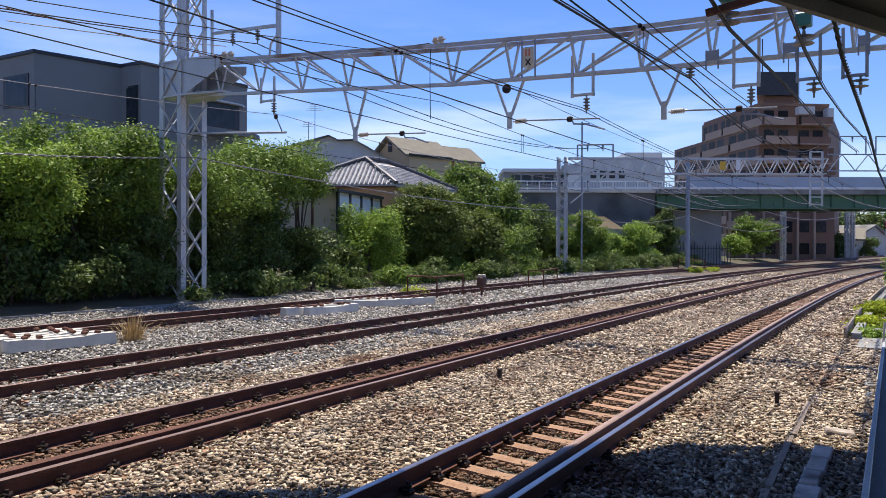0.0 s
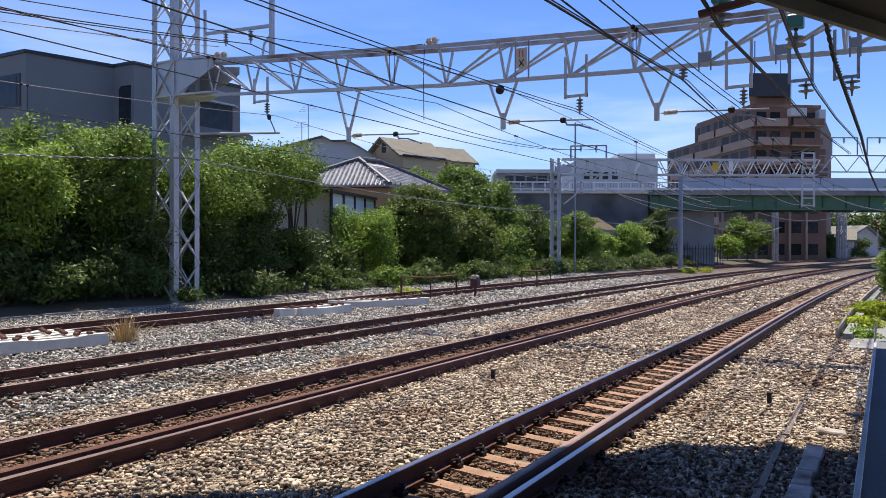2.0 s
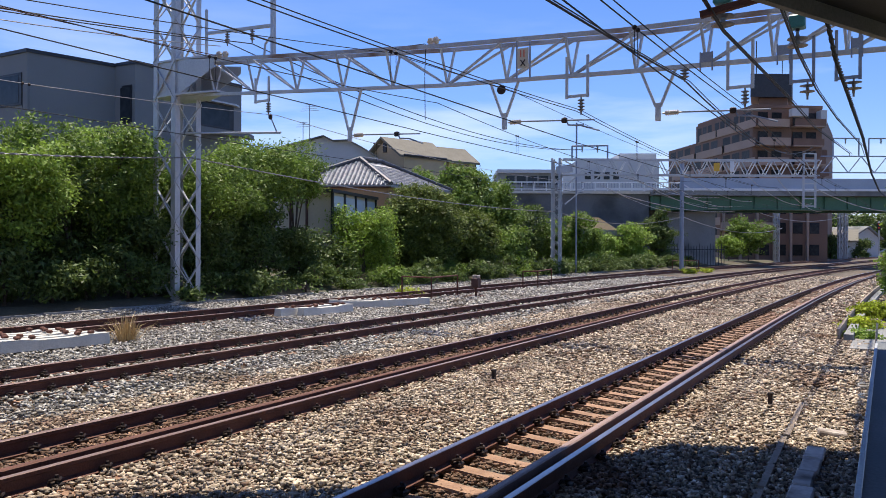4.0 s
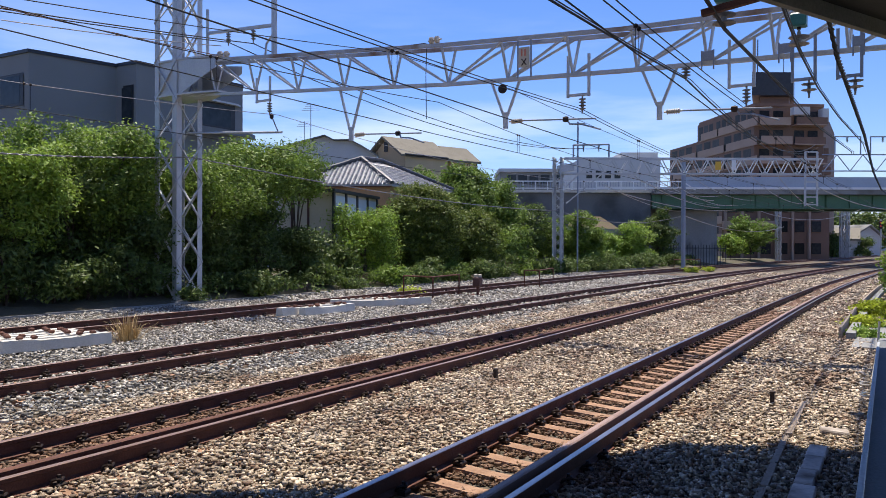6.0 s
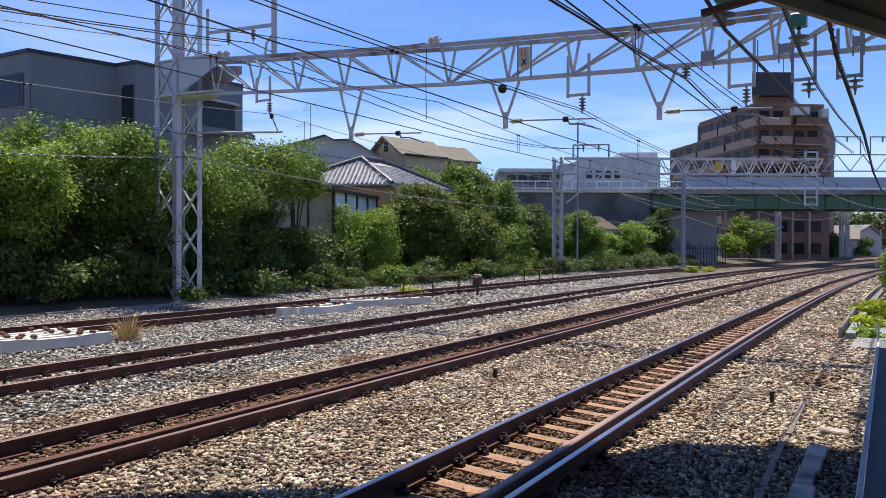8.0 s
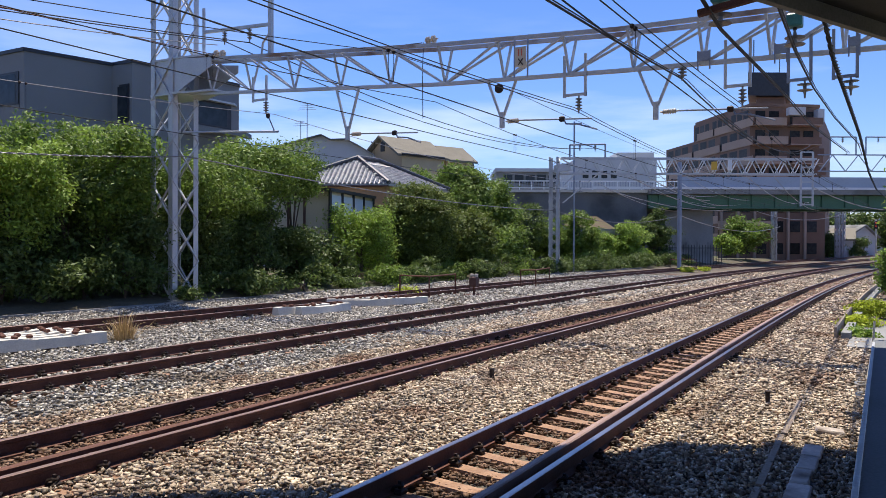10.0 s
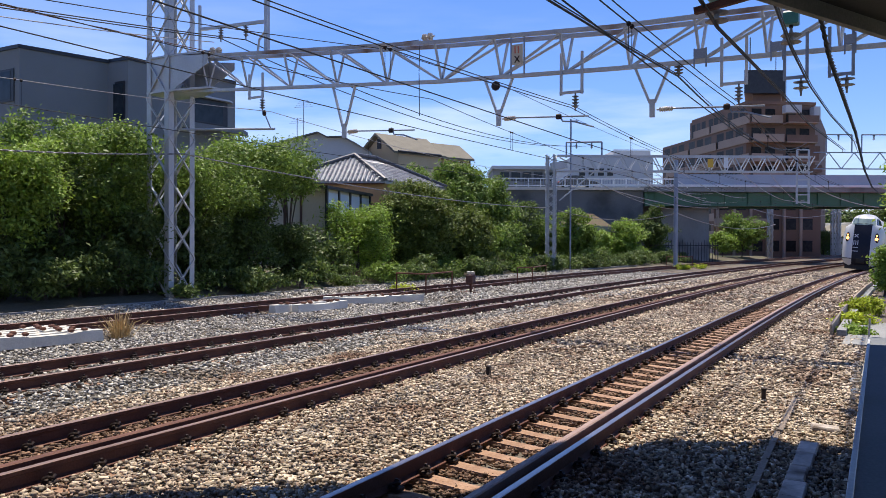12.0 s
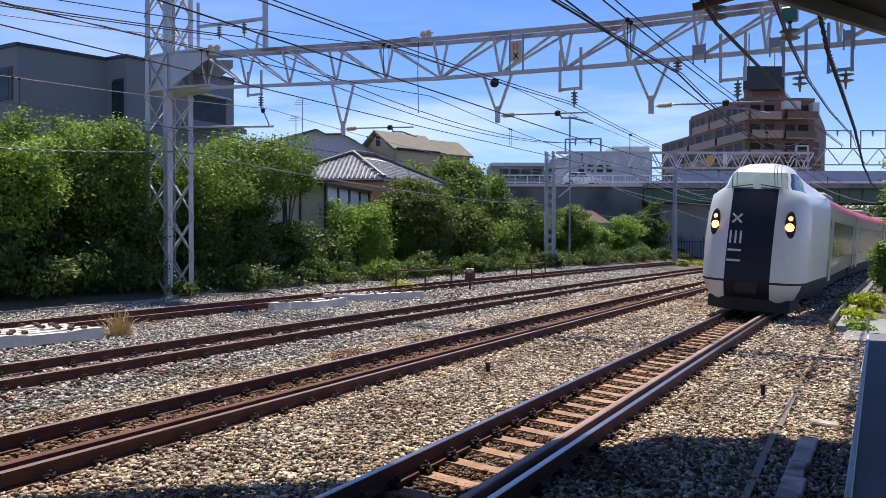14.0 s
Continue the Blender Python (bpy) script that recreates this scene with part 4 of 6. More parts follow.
def tile_face(parent, a, b, top_a, top_b, rows, cols):
    """Courses of curved pan tiles over one roof face, each tile a piece of its own."""
    a, b, ta, tb = (Vector(q) for q in (a, b, top_a, top_b))
    nrm = (b - a).cross(ta - a).normalized()
    if nrm.z < 0:
        nrm = -nrm
    along = (b - a).normalized()
    up = ((ta + tb) / 2 - (a + b) / 2)
    up = (up - along * up.dot(along))
    step = up.length / rows
    up.normalize()
    width = (b - a).length / cols
    tile = Geo()
    n = 6
    prof = [(-0.5 + i / n, (0.055 * math.cos((i / n - 0.25) * 2 * math.pi))) for i in range(n + 1)]
    vs = [(x * width, 0, z + 0.022) for x, z in prof] + [(x * width, step * 1.12, z) for x, z in prof] + [(x * width, 0, z - 0.01) for x, z in prof]
    fs = [(i, i + 1, n + 2 + i, n + 1 + i) for i in range(n)] + [(2 * n + 2 + i, 2 * n + 3 + i, i + 1, i) for i in range(n)]
    tile.add(vs, fs)
    me = tile.mesh("roof_tile", TILE, True)
    rot = Matrix((along, up, nrm)).transposed().to_4x4()
    made = 0
    for r in range(rows):
        k = (r + 0.3) / rows
        lo, hi = a.lerp(ta, k), b.lerp(tb, k)
        s0, s1 = (lo - a).dot(along), (hi - a).dot(along)
        for c in range(cols):
            s = (c + 0.5) * width
            if s0 - 0.1 <= s <= s1 + 0.1:
                m = Matrix.Translation(a + along * s + up * (r * step) + nrm * 0.01) @ rot
                if made < 300:
                    ob = new("roof_tile", me)
                    ob.parent, ob.matrix_basis = parent, m
                    made += 1
    return made


def make_tiled_house():
    h = thing("house", "old Japanese house with dark glazed tile hip roof", "house")
    W = [tuple(across(u, d)[:2]) for u, d in ((-9.30, 43.9), (-2.98, 43.5), (0.59, 49.2), (-5.70, 49.6))]
    ez, rz = 5.50, 7.30
    R0, R1 = tuple(across(-5.12, 47.0)[:2]), tuple(across(-4.00, 48.5)[:2])
    roof = hip_roof("roof", h, W, (R0, R1), ez, rz, TILE)
    cx, cy = sum(q[0] for q in W) / 4, sum(q[1] for q in W) / 4
    inner = [(cx + (x - cx) * 0.88, cy + (y - cy) * 0.88) for x, y in W]
    part("wall", Geo().prism(inner, 0, ez - 0.05), PLASTER, h, "ochre plaster wall")
    tile_face(roof, (*W[0], ez + 0.02), (*W[1], ez + 0.02), (*R0, rz + 0.02), (*R0, rz + 0.02), 14, 24)
    tile_face(roof, (*W[1], ez + 0.02), (*W[2], ez + 0.02), (*R0, rz + 0.02), (*R1, rz + 0.02), 14, 36)
    for p, q in (((*W[1], ez), (*R0, rz)), ((*W[0], ez), (*R0, rz)), ((*R0, rz), (*R1, rz)), ((*W[2], ez), (*R1, rz))):
        p, q = Vector(p), Vector(q)
        g = Geo()
        n = int((q - p).length / 0.28)
        for i in range(n):
            a, b = p.lerp(q, i / n), p.lerp(q, (i + 1) / n)
            g.rod(a + Vector((0, 0, 0.1)), b + Vector((0, 0, 0.1)), 0.13, 8, 0.16)
        part("ridge_tiles", g, RIDGE, h, "rounded ridge tiles")
    for u0, d0, u1, d1 in ((-2.75, 44.15, -2.05, 45.2), (-1.9, 45.45, -1.2, 46.5), (-4.2, 43.9, -3.2, 43.85)):
        p, q = across(u0, d0), across(u1, d1)
        part("shutter", Geo().bar((p.x, p.y, 3.6), (q.x, q.y, 3.6), 0.12, 1.3), REDBROWN, h, "dark red-brown wooden shutter")
    p, q = across(-9.2, 43.95), across(-3.0, 43.55)
    part("gutter", Geo().rod((p.x, p.y, ez - 0.1), (q.x, q.y, ez - 0.1), 0.06, 8), REDBROWN, h, "red-brown gutter")
    # the flat-roofed lean-to with pale panels
    lt = thing("lean_to", "low cream lean-to with pale panels and dark posts", "shed")
    a, b, c = across(-8.27, 38), across(-5.33, 36.5), across(-3.80, 42.5)
    zt = 4.57
    part("wall", Geo().prism([tuple(q[:2]) for q in (a, b, c, across(-7.2, 43.2))], 0, zt), CREAM, lt)
    g = Geo().prism([tuple(q[:2]) for q in (across(-8.38, 37.6), across(-5.21, 36), across(-3.59, 42.3), across(-7.2, 43.2))], zt, zt + 0.14)
    part("roof", g, DARKTRIM, lt)
    for i in range(4):
        k0, k1 = i / 4 + 0.02, (i + 1) / 4 - 0.02
        p, q = b.lerp(c, k0), b.lerp(c, k1)
        o = Vector((0.05, -0.03, 0))
        part("panel", Geo().prism([tuple((w + o)[:2]) for w in (p, q)] + [tuple(w[:2]) for w in (q, p)], 1.2, zt - 0.15), PANELBLUE, lt, "pale blue panel")
    for k in (0.0, 0.25, 0.5, 0.75, 1.0):
        p = b.lerp(c, k)
        part("post", Geo().box((p.x + 0.04, p.y - 0.03, zt / 2), (0.12, 0.12, zt)), DARKTRIM, lt)
    for k in (0.25, 0.55):
        p = a.lerp(b, k)
        part("post", Geo().box((p.x, p.y - 0.02, zt / 2), (0.1, 0.1, zt)), REDBROWN, lt)


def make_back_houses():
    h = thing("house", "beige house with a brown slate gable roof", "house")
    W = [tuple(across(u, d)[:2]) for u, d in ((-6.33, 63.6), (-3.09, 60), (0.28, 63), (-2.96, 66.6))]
    ez, rz = 9.28, 10.85
    R0, R1 = [tuple((Vector(W[i]) + Vector(W[j])) / 2) for i, j in ((0, 1), (2, 3))]
    a, b, c, e = (Vector((*q, ez)) for q in W)
    r0, r1 = Vector((*R0, rz)), Vector((*R1, rz))
    g = Geo()
    for s0, s1 in ((a, e), (b, c)):
        o0, o1, t0, t1 = s0, s1, r0, r1
        ext = (r0 - r1).normalized() * 0.5
        dn = Vector((0, 0, -0.18))
        q = [o0 + ext + (o0 - t0) * 0.06, o1 - ext + (o1 - t1) * 0.06, t1 - ext, t0 + ext]
        g.add([tuple(v) for v in q] + [tuple(v + dn) for v in q], [(0, 1, 2, 3), (7, 6, 5, 4), (0, 4, 5, 1), (1, 5, 6, 2), (2, 6, 7, 3), (3, 7, 4, 0)])
    part("roof", g, SLATE, h, "weathered brown slate roof")
    g = Geo()
    lowz = Vector((0, 0, -ez))
    sh = Vector((0, 0, -0.2))
    g.add([tuple(v) for v in (a + lowz, b + lowz, b + sh, r0 + sh, a + sh)], [(0, 1, 2, 3, 4)])
    g.add([tuple(v) for v in (b + lowz, c + lowz, c + sh, b + sh)], [(0, 1, 2, 3)])
    g.add([tuple(v) for v in (c + lowz, e + lowz, e + sh, r1 + sh, c + sh)], [(0, 1, 2, 3, 4)])
    g.add([tuple(v) for v in (e + lowz, a + lowz, a + sh, e + sh)], [(0, 1, 2, 3)])
    part("wall", g, BEIGE, h)
    w = r0.lerp((a + b) / 2, 0.55)
    part("gable_vent", Geo().box((w.x + 0.03, w.y - 0.06, w.z), (0.35, 0.2, 0.8)), DARKTRIM, h)
    part("gutter", Geo().rod(b + Vector((0.1, -0.15, -0.1)), c + Vector((0.1, -0.15, -0.1)), 0.1, 8), DARKTRIM, h)
    # the lower rear wing of the beige house
    W = [across(u, d) for u, d in ((-1.5, 66.2), (0.45, 63.7), (2.75, 65.3), (0.6, 67.9))]
    part("rear_wall", Geo().prism([tuple(q[:2]) for q in W], 0, 9.3), BEIGE, h)
    a, b, c, e = (q + Vector((0, 0, 9.36)) for q in W)
    r0, r1 = (a + b) / 2 + Vector((0, 0, 1.15)), (c + e) / 2 + Vector((0, 0, 1.15))
    g = Geo()
    ext = (r1 - r0).normalized() * 0.3
    for o0, o1 in ((b, c), (a, e)):
        q = [o0 + (o0 - r0) * 0.18, o1 + (o1 - r1) * 0.18 + ext, r1 + ext, r0]
        g.add([tuple(v) for v in q] + [tuple(v + dn) for v in q], [(0, 1, 2, 3), (7, 6, 5, 4), (0, 4, 5, 1), (1, 5, 6, 2), (2, 6, 7, 3), (3, 7, 4, 0)])
    part("rear_roof", g, SLATE, h, "weathered brown slate roof")
    part("downpipe", Geo().rod(c + Vector((0.1, -0.1, -0.1)), c + Vector((0.1, -0.1, -5)), 0.06, 8), DARKTRIM, h)
    k = thing("house", "pale grey house with a low gable roof behind trees", "house")
    u0, u1 = -13.6, -5.14
    poly = [(u0, 9.10), (-9.12, 10.30), (-8.39, 9.94), (-7.22, 9.98), (-6.23, 9.47), (u1, 8.80)]
    g = Geo()
    n = len(poly)
    fr = [across(u, 58, z) for u, z in poly] + [across(u1, 58, 0), across(u0, 58, 0)]
    bk = [across(u, 66, z) for u, z in poly] + [across(u1, 66, 0), across(u0, 66, 0)]
    m = n + 2
    g.add([tuple(v) for v in fr + bk], [tuple(range(m)), tuple(range(m, 2 * m))[::-1]] + [(i, m + i, m + (i + 1) % m, (i + 1) % m) for i in range(m)])
    part("wall", g, WHITEWALL, k)
    g = Geo()
    for i in range(n - 1):
        (ua, za), (ub, zb) = poly[i], poly[i + 1]
        q = [across(ua, 57.6, za), across(ub, 57.6, zb), across(ub, 66.2, zb), across(ua, 66.2, za)]
        up = Vector((0, 0, 0.09))
        g.add([tuple(v) for v in q] + [tuple(v + up) for v in q], [(3, 2, 1, 0), (4, 5, 6, 7), (0, 1, 5, 4), (1, 2, 6, 5), (2, 3, 7, 6), (3, 0, 4, 7)])
    part("roof", g, OLDCONC, k, "thin grey roof")
    for u, z0, z1, n in ((-10.4, 9.9, 13.0, 4), (-10.9, 9.8, 11.6, 3)):
        ae = thing("tv_aerial", "thin rooftop television aerial", "aerial", group="rooftop aerials")
        part("pole", Geo().rod(across(u, 59, z0), across(u, 59, z1), 0.03, 6), GALVBLUE, ae)
        for i in range(n):
            w = 0.35 + 0.12 * i
            part("element", Geo().rod(across(u - w, 59, z1 - 0.08 - 0.16 * i), across(u + w, 59, z1 - 0.02 - 0.16 * i), 0.016, 5), GALVBLUE, ae)
    # white blocks behind the bridge
    w = thing("building", "long white low-rise building behind the bridge", "building")
    box_on("wall", WHITEWALL, w, 18.6, 29.9, 105, 118, 0, 13.95)
    for i in range(4):
        u = 19.65 + i * 1.3
        box_on("window", WINDOW, w, u, u + 0.8, 104.93, 105.1, 11.3, 12.3)
    box_on("rooftop_box", WHITEWALL, w, 24.6, 29.8, 106, 112, 13.95, 14.95)
    box_on("roof_rail", GALV, w, 24.6, 29.8, 105.9, 105.98, 15.0, 15.06)
    w = thing("building", "dark flat-roofed building beside the bridge approach", "building")
    box_on("wall", OLDCONC, w, 6.94, 14.59, 95, 104, 0, 11.16)
    box_on("roof", PALEWALL, w, 6.80, 14.73, 94.6, 104, 11.16, 11.58)
    for i in range(5):
        box_on("window", WINDOW, w, 7.86 + i * 1.4, 7.86 + i * 1.4 + 1.1, 94.9, 95.1, 9.74, 10.80)
    w = thing("house", "small white house with a pale gable roof down the line", "house")
    u0, u1, um = 80.96, 86.33, 84.09
    ze, zp = 3.86, 5.99
    f_, b_ = [], []
    for u, z in ((u0, 0), (u1, 0), (u1, ze), (um, zp), (u0, ze)):
        f_.append(across(u, 150, z))
        b_.append(across(u - 5, 162, z))
    g = Geo().add([tuple(v) for v in f_ + b_], [tuple(range(5)), tuple(range(5, 10))[::-1]] + [(i, 5 + i, 5 + (i + 1) % 5, (i + 1) % 5) for i in range(5)])
    part("wall", g, WHITEWALL, w)
    g = Geo()
    for ua, za, ub, zb in ((u0 - 0.6, ze - 0.3, um, zp), (um, zp, u1 + 0.6, ze - 0.3)):
        q = [across(ua, 149.4, za), across(ub, 149.4, zb), across(ub - 5, 162.5, zb), across(ua - 5, 162.5, za)]
        up = Vector((0, 0, 0.3))
        g.add([tuple(v) for v in q] + [tuple(v + up) for v in q], [(3, 2, 1, 0), (4, 5, 6, 7), (0, 1, 5, 4), (1, 2, 6, 5), (2, 3, 7, 6), (3, 0, 4, 7)])
    part("roof", g, OLDCONC, w)
    box_on("window", WINDOW, w, 83.19, 84.76, 149.9, 150.1, 1.97, 3.42)
    w = thing("house", "low house with a pale roof down the line", "house")
    box_on("wall", WHITEWALL, w, 70.03, 76.29, 140, 150, 0, 3.52)
    q = [across(69.01, 139, 3.28), across(76.26, 139, 3.32), across(80.65, 147, 5.58), across(76.05, 147, 5.56)]
    dn = Vector((0, 0, -0.3))
    part("roof", Geo().add([tuple(v) for v in q] + [tuple(v + dn) for v in q], [(0, 1, 2, 3), (7, 6, 5, 4), (0, 4, 5, 1), (1, 5, 6, 2), (2, 6, 7, 3), (3, 7, 4, 0)]), SLATE, w)
    for i in range(7):
        w = thing("building", "distant grey town building under the bridge", "building", group="distant buildings")
        u = 127.15 + i * 9
        box_on("wall", [PALEWALL, OLDCONC, WHITEWALL][i % 3], w, u, u + 7, 260 + 7 * (i % 2), 272, 0, 9 + (i * 5) % 7)
        for k in range(3):
            box_on("window", WINDOW, w, u + 0.8 + k * 2, u + 2 + k * 2, 259.8 + 7 * (i % 2), 261 + 7 * (i % 2), 5.5, 7.2)


# ---------- trees and bushes ----------
def leaf_mesh(name, blobs, count, leaf, mat, seed, gaps=0.35, loose=1.0):
    """Many folded leaves over lumpy clumps; fewer inside, uneven outside."""
    rng = np.random.default_rng(seed)
    bl = np.array(blobs)
    w = bl[:, 3] * bl[:, 4]

    def unit(q):
        return q / np.linalg.norm(q, axis=1, keepdims=True)

    each = 34
    ns = max(8, count // each)
    cs = bl[rng.choice(len(bl), size=ns, p=w / w.sum())]
    ds = unit(rng.normal(size=(ns, 3)) * (1, 1, 0.9) + (0, 0, 0.12))
    ks = 1 - abs(rng.normal(0, 0.2, ns)) + np.where(rng.random(ns) < 0.3, 0.22 * rng.random(ns), 0)
    ps = cs[:, :3] + ds * ks[:, None] * cs[:, [3, 3, 4]]
    q = ps * 1.7 + seed * 1.7
    wave = (np.sin(q[:, 0] * 1.3 + 2 * np.sin(q[:, 1])) + np.sin(q[:, 1] * 1.7 + 2 * np.sin(q[:, 2] * 1.1)) + np.sin(q[:, 2] * 1.9 + 2 * np.sin(q[:, 0] * 0.9))) / 3
    ok = (wave > -gaps + 0.2 * rng.normal(size=ns)) & (ps[:, 2] > 0.05)
    ps, ds = ps[ok], ds[ok]
    size = leaf * loose * rng.uniform(1.3, 2.6, len(ps))
    p = (ps[:, None, :] + rng.normal(size=(len(ps), each, 3)) * size[:, None, None] * (1, 1, 0.55)).reshape(-1, 3)
    d = np.repeat(ds, each, axis=0)
    ok = p[:, 2] > 0.02
    p, d = p[ok], d[ok]
    n = len(p)
    s = (leaf * rng.uniform(0.6, 1.3, n))[:, None]
    nr = unit(d * 0.5 + rng.normal(size=(n, 3)) * 0.6 + (0, 0, 0.5))
    t = unit(np.cross(nr, rng.normal(size=(n, 3))))
    b = np.cross(nr, t)
    v = np.stack([p - t * s, p - b * s * 0.42 + nr * s * 0.12, p + t * s, p + b * s * 0.42 + nr * s * 0.12], 1).reshape(-1, 3)
    return raw_mesh(name, v, np.arange(4 * n).reshape(-1, 4), mat)


def tree(x, y, tall, wide, kind=0, seed=0, density=1.0, trunk_to=0.45, name="tree", label="", leaf=0.12, low=0.12, base=None, gaps=0.35, dome=False, loose=1.0, slim=1.0):
    """A trunk, limbs and a crown of many leaves; low: where the crown begins, as a share of the height; dome: one dense clipped round."""
    rng = random.Random(seed * 17 + 3)
    z0 = ground_height(x, y) if base is None else base
    t = thing(name, label, "tree" if name == "tree" else "bush", pose(x, y, z0), group="hedge trees" if name == "tree" else "bushes")
    blobs = []
    n = max(7, int(8 + wide * 2.6))
    for i in range(n):
        a = rng.uniform(0, 6.283)
        h = rng.uniform(low + 0.12, 0.88)
        mid = max(0.45, (low + 1) / 2)
        rad = wide * 0.5 * (1 - abs(h - mid) * 0.75) * rng.uniform(0.35, 0.8)
        r = wide * rng.uniform(0.11, 0.24)
        if dome:
            rad, r = wide * 0.30 * math.sin(math.pi * min(1, h + 0.1)), wide * rng.uniform(0.16, 0.22)
        blobs.append((math.cos(a) * rad, math.sin(a) * rad, min(h * tall, tall - r * 0.75), r, r * rng.uniform(0.65, 0.95)))
    if dome:
        blobs += [(0, 0, tall * 0.52, wide * 0.45, tall * 0.45)] * 6
    elif low > 0.35:
        blobs.append((0, 0, tall * (low + 1) / 2, wide * 0.34, tall * (1 - low) * 0.4))
    else:
        blobs.append((0, 0, tall * 0.5, wide * 0.28, tall * 0.30))
    blobs.append((rng.uniform(-0.2, 0.2) * wide, rng.uniform(-0.2, 0.2) * wide, tall - wide * 0.17, wide * 0.22, wide * 0.17))
    me = leaf_mesh("crown", blobs, int(900 * density * wide * tall ** 0.6 * (0.12 / leaf) ** 1.5), leaf, LEAF[kind], seed, gaps, loose)
    ob = new("crown", me)
    ob.parent = t
    g = Geo()
    top = tall * trunk_to
    g.tube([(0, 0, -0.15), (0.05 * wide * rng.uniform(-1, 1), 0.05, top * 0.5), (0.08 * wide * rng.uniform(-1, 1), 0, top)], (0.05 + tall * 0.011) * slim, 7)
    part("trunk", g, BARK, t)
    for bx, by, bz, r, _ in blobs[:6]:
        b = Geo().tube([(0, 0, top * 0.7), (bx * 0.5, by * 0.5, (top + bz) * 0.5), (bx, by, bz)], (0.025 + tall * 0.003) * (0.5 + 0.5 * slim), 5)
        part("limb", b, BARK, t)
    return t


def make_trees():
    hedge = "leafy green tree in the dense lineside hedge"
    # tall crowns that close over the hedge: x, y, height, width, kind, start of the crown
    spots = [
        (-22.0, 9.0, 4.9, 4.2, 1, 0.25), (-23.6, 11.2, 5.8, 4.8, 0, 0.30), (-21.9, 12.6, 5.0, 3.6, 1, 0.30), (-24.0, 14.6, 5.9, 4.4, 0, 0.30), (-22.2, 15.9, 5.3, 3.6, 0, 0.35),
        (-24.6, 18.2, 6.0, 4.6, 1, 0.35), (-21.8, 19.4, 5.0, 3.8, 0, 0.38), (-23.0, 21.8, 5.8, 4.6, 0, 0.40)]
    for i, (x, y, h, w, k, lo) in enumerate(spots):
        tree(x, y, h, w, k, i + 1, 1.5, gaps=0.22, label=hedge, low=lo, trunk_to=0.6, leaf=0.075, loose=1.5, slim=0.6)
    # the open-crowned tree whose limbs show before the lean-to
    for i, (x, y, h, w, k, lo) in enumerate(((-22.7, 22.8, 5.9, 4.4, 0, 0.48), (-23.6, 25.0, 6.3, 4.4, 0, 0.58), (-23.3, 26.3, 5.6, 2.6, 0, 0.58))):
        tree(x, y, h, w, k, 15 + i, 0.95, gaps=0.12, label="open-crowned green tree with bare forking limbs", low=lo, trunk_to=0.42, leaf=0.08, loose=1.7, slim=0.5)
    # the shaded storey beneath them; the shade is put into darker leaves
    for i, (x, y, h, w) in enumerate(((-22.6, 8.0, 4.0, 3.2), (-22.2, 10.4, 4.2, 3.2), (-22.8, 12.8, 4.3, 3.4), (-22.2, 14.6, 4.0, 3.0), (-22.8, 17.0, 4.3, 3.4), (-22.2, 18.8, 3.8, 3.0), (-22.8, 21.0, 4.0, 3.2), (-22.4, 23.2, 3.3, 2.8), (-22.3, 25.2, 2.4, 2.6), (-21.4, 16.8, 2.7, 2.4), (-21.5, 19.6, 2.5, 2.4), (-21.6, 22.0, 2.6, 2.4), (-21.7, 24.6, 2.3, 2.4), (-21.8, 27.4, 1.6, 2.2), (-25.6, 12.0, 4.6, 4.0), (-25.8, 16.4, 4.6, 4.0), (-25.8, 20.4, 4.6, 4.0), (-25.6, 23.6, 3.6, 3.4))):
        tree(x, y, h, w, 2, 120 + i, 1.3, label="shrub under the hedge trees, leaves coloured dark for shade", low=0.0, leaf=0.08, gaps=0.22, loose=1.4)
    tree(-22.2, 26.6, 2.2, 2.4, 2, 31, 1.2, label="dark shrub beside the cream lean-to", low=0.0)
    tree(-22.2, 29.9, 3.5, 3.6, 1, 32, 1.6, label="bright fresh-green tree before the tiled house", leaf=0.08, low=0.05, loose=1.4)
    tree(-23.4, 32.4, 3.3, 2.6, 0, 33, 1.2, label="green tree before the tiled house", leaf=0.10)
    tree(-22.6, 36.0, 5.1, 4.7, 4, 34, 3.2, label="dark rounded clipped evergreen tree beside the outer track", leaf=0.085, low=0.0, gaps=2.5, dome=True)
    tree(-24.0, 42.8, 5.2, 3.4, 0, 35, 1.3, label="large green tree behind the hedge")
    tree(-25.0, 45.2, 7.3, 4.6, 0, 36, 2.6, label="tall rounded green tree behind the tiled house", gaps=1.5, dome=True)
    tree(-24.0, 48.0, 6.4, 4.4, 0, 37, 1.8, label="tall green tree behind the hedge", gaps=0.5)
    tree(-29.5, 47.0, 7.4, 3.2, 0, 50, 1.8, label="green tree beside the tiled house", gaps=1.0, dome=True)
    tree(-21.8, 40.0, 3.7, 3.6, 4, 38, 2.6, label="dark rounded evergreen bush beside the outer track", gaps=2.0, dome=True)
    tree(-21.4, 43.4, 3.0, 3.4, 0, 39, 1.3, label="green bush beside the outer track", low=0.0)
    tree(-22.8, 48.2, 3.4, 3.2, 0, 40, 1.3, label="green bush behind the slender mast", low=0.0)
    tree(-24.0, 53.0, 5.2, 3.6, 2, 41, 1.2, label="dark tree before the bridge wall")
    tree(-22.6, 56.0, 3.9, 4.4, 0, 42, 1.5, label="broad green bush before the bridge wall", low=0.0)
    p = across(10.8, 58)
    tree(p.x, p.y, 4.1, 3.4, 0, 51, 1.5, label="green tree behind the slender mast", low=0.0)
    p = across(14.0, 68)
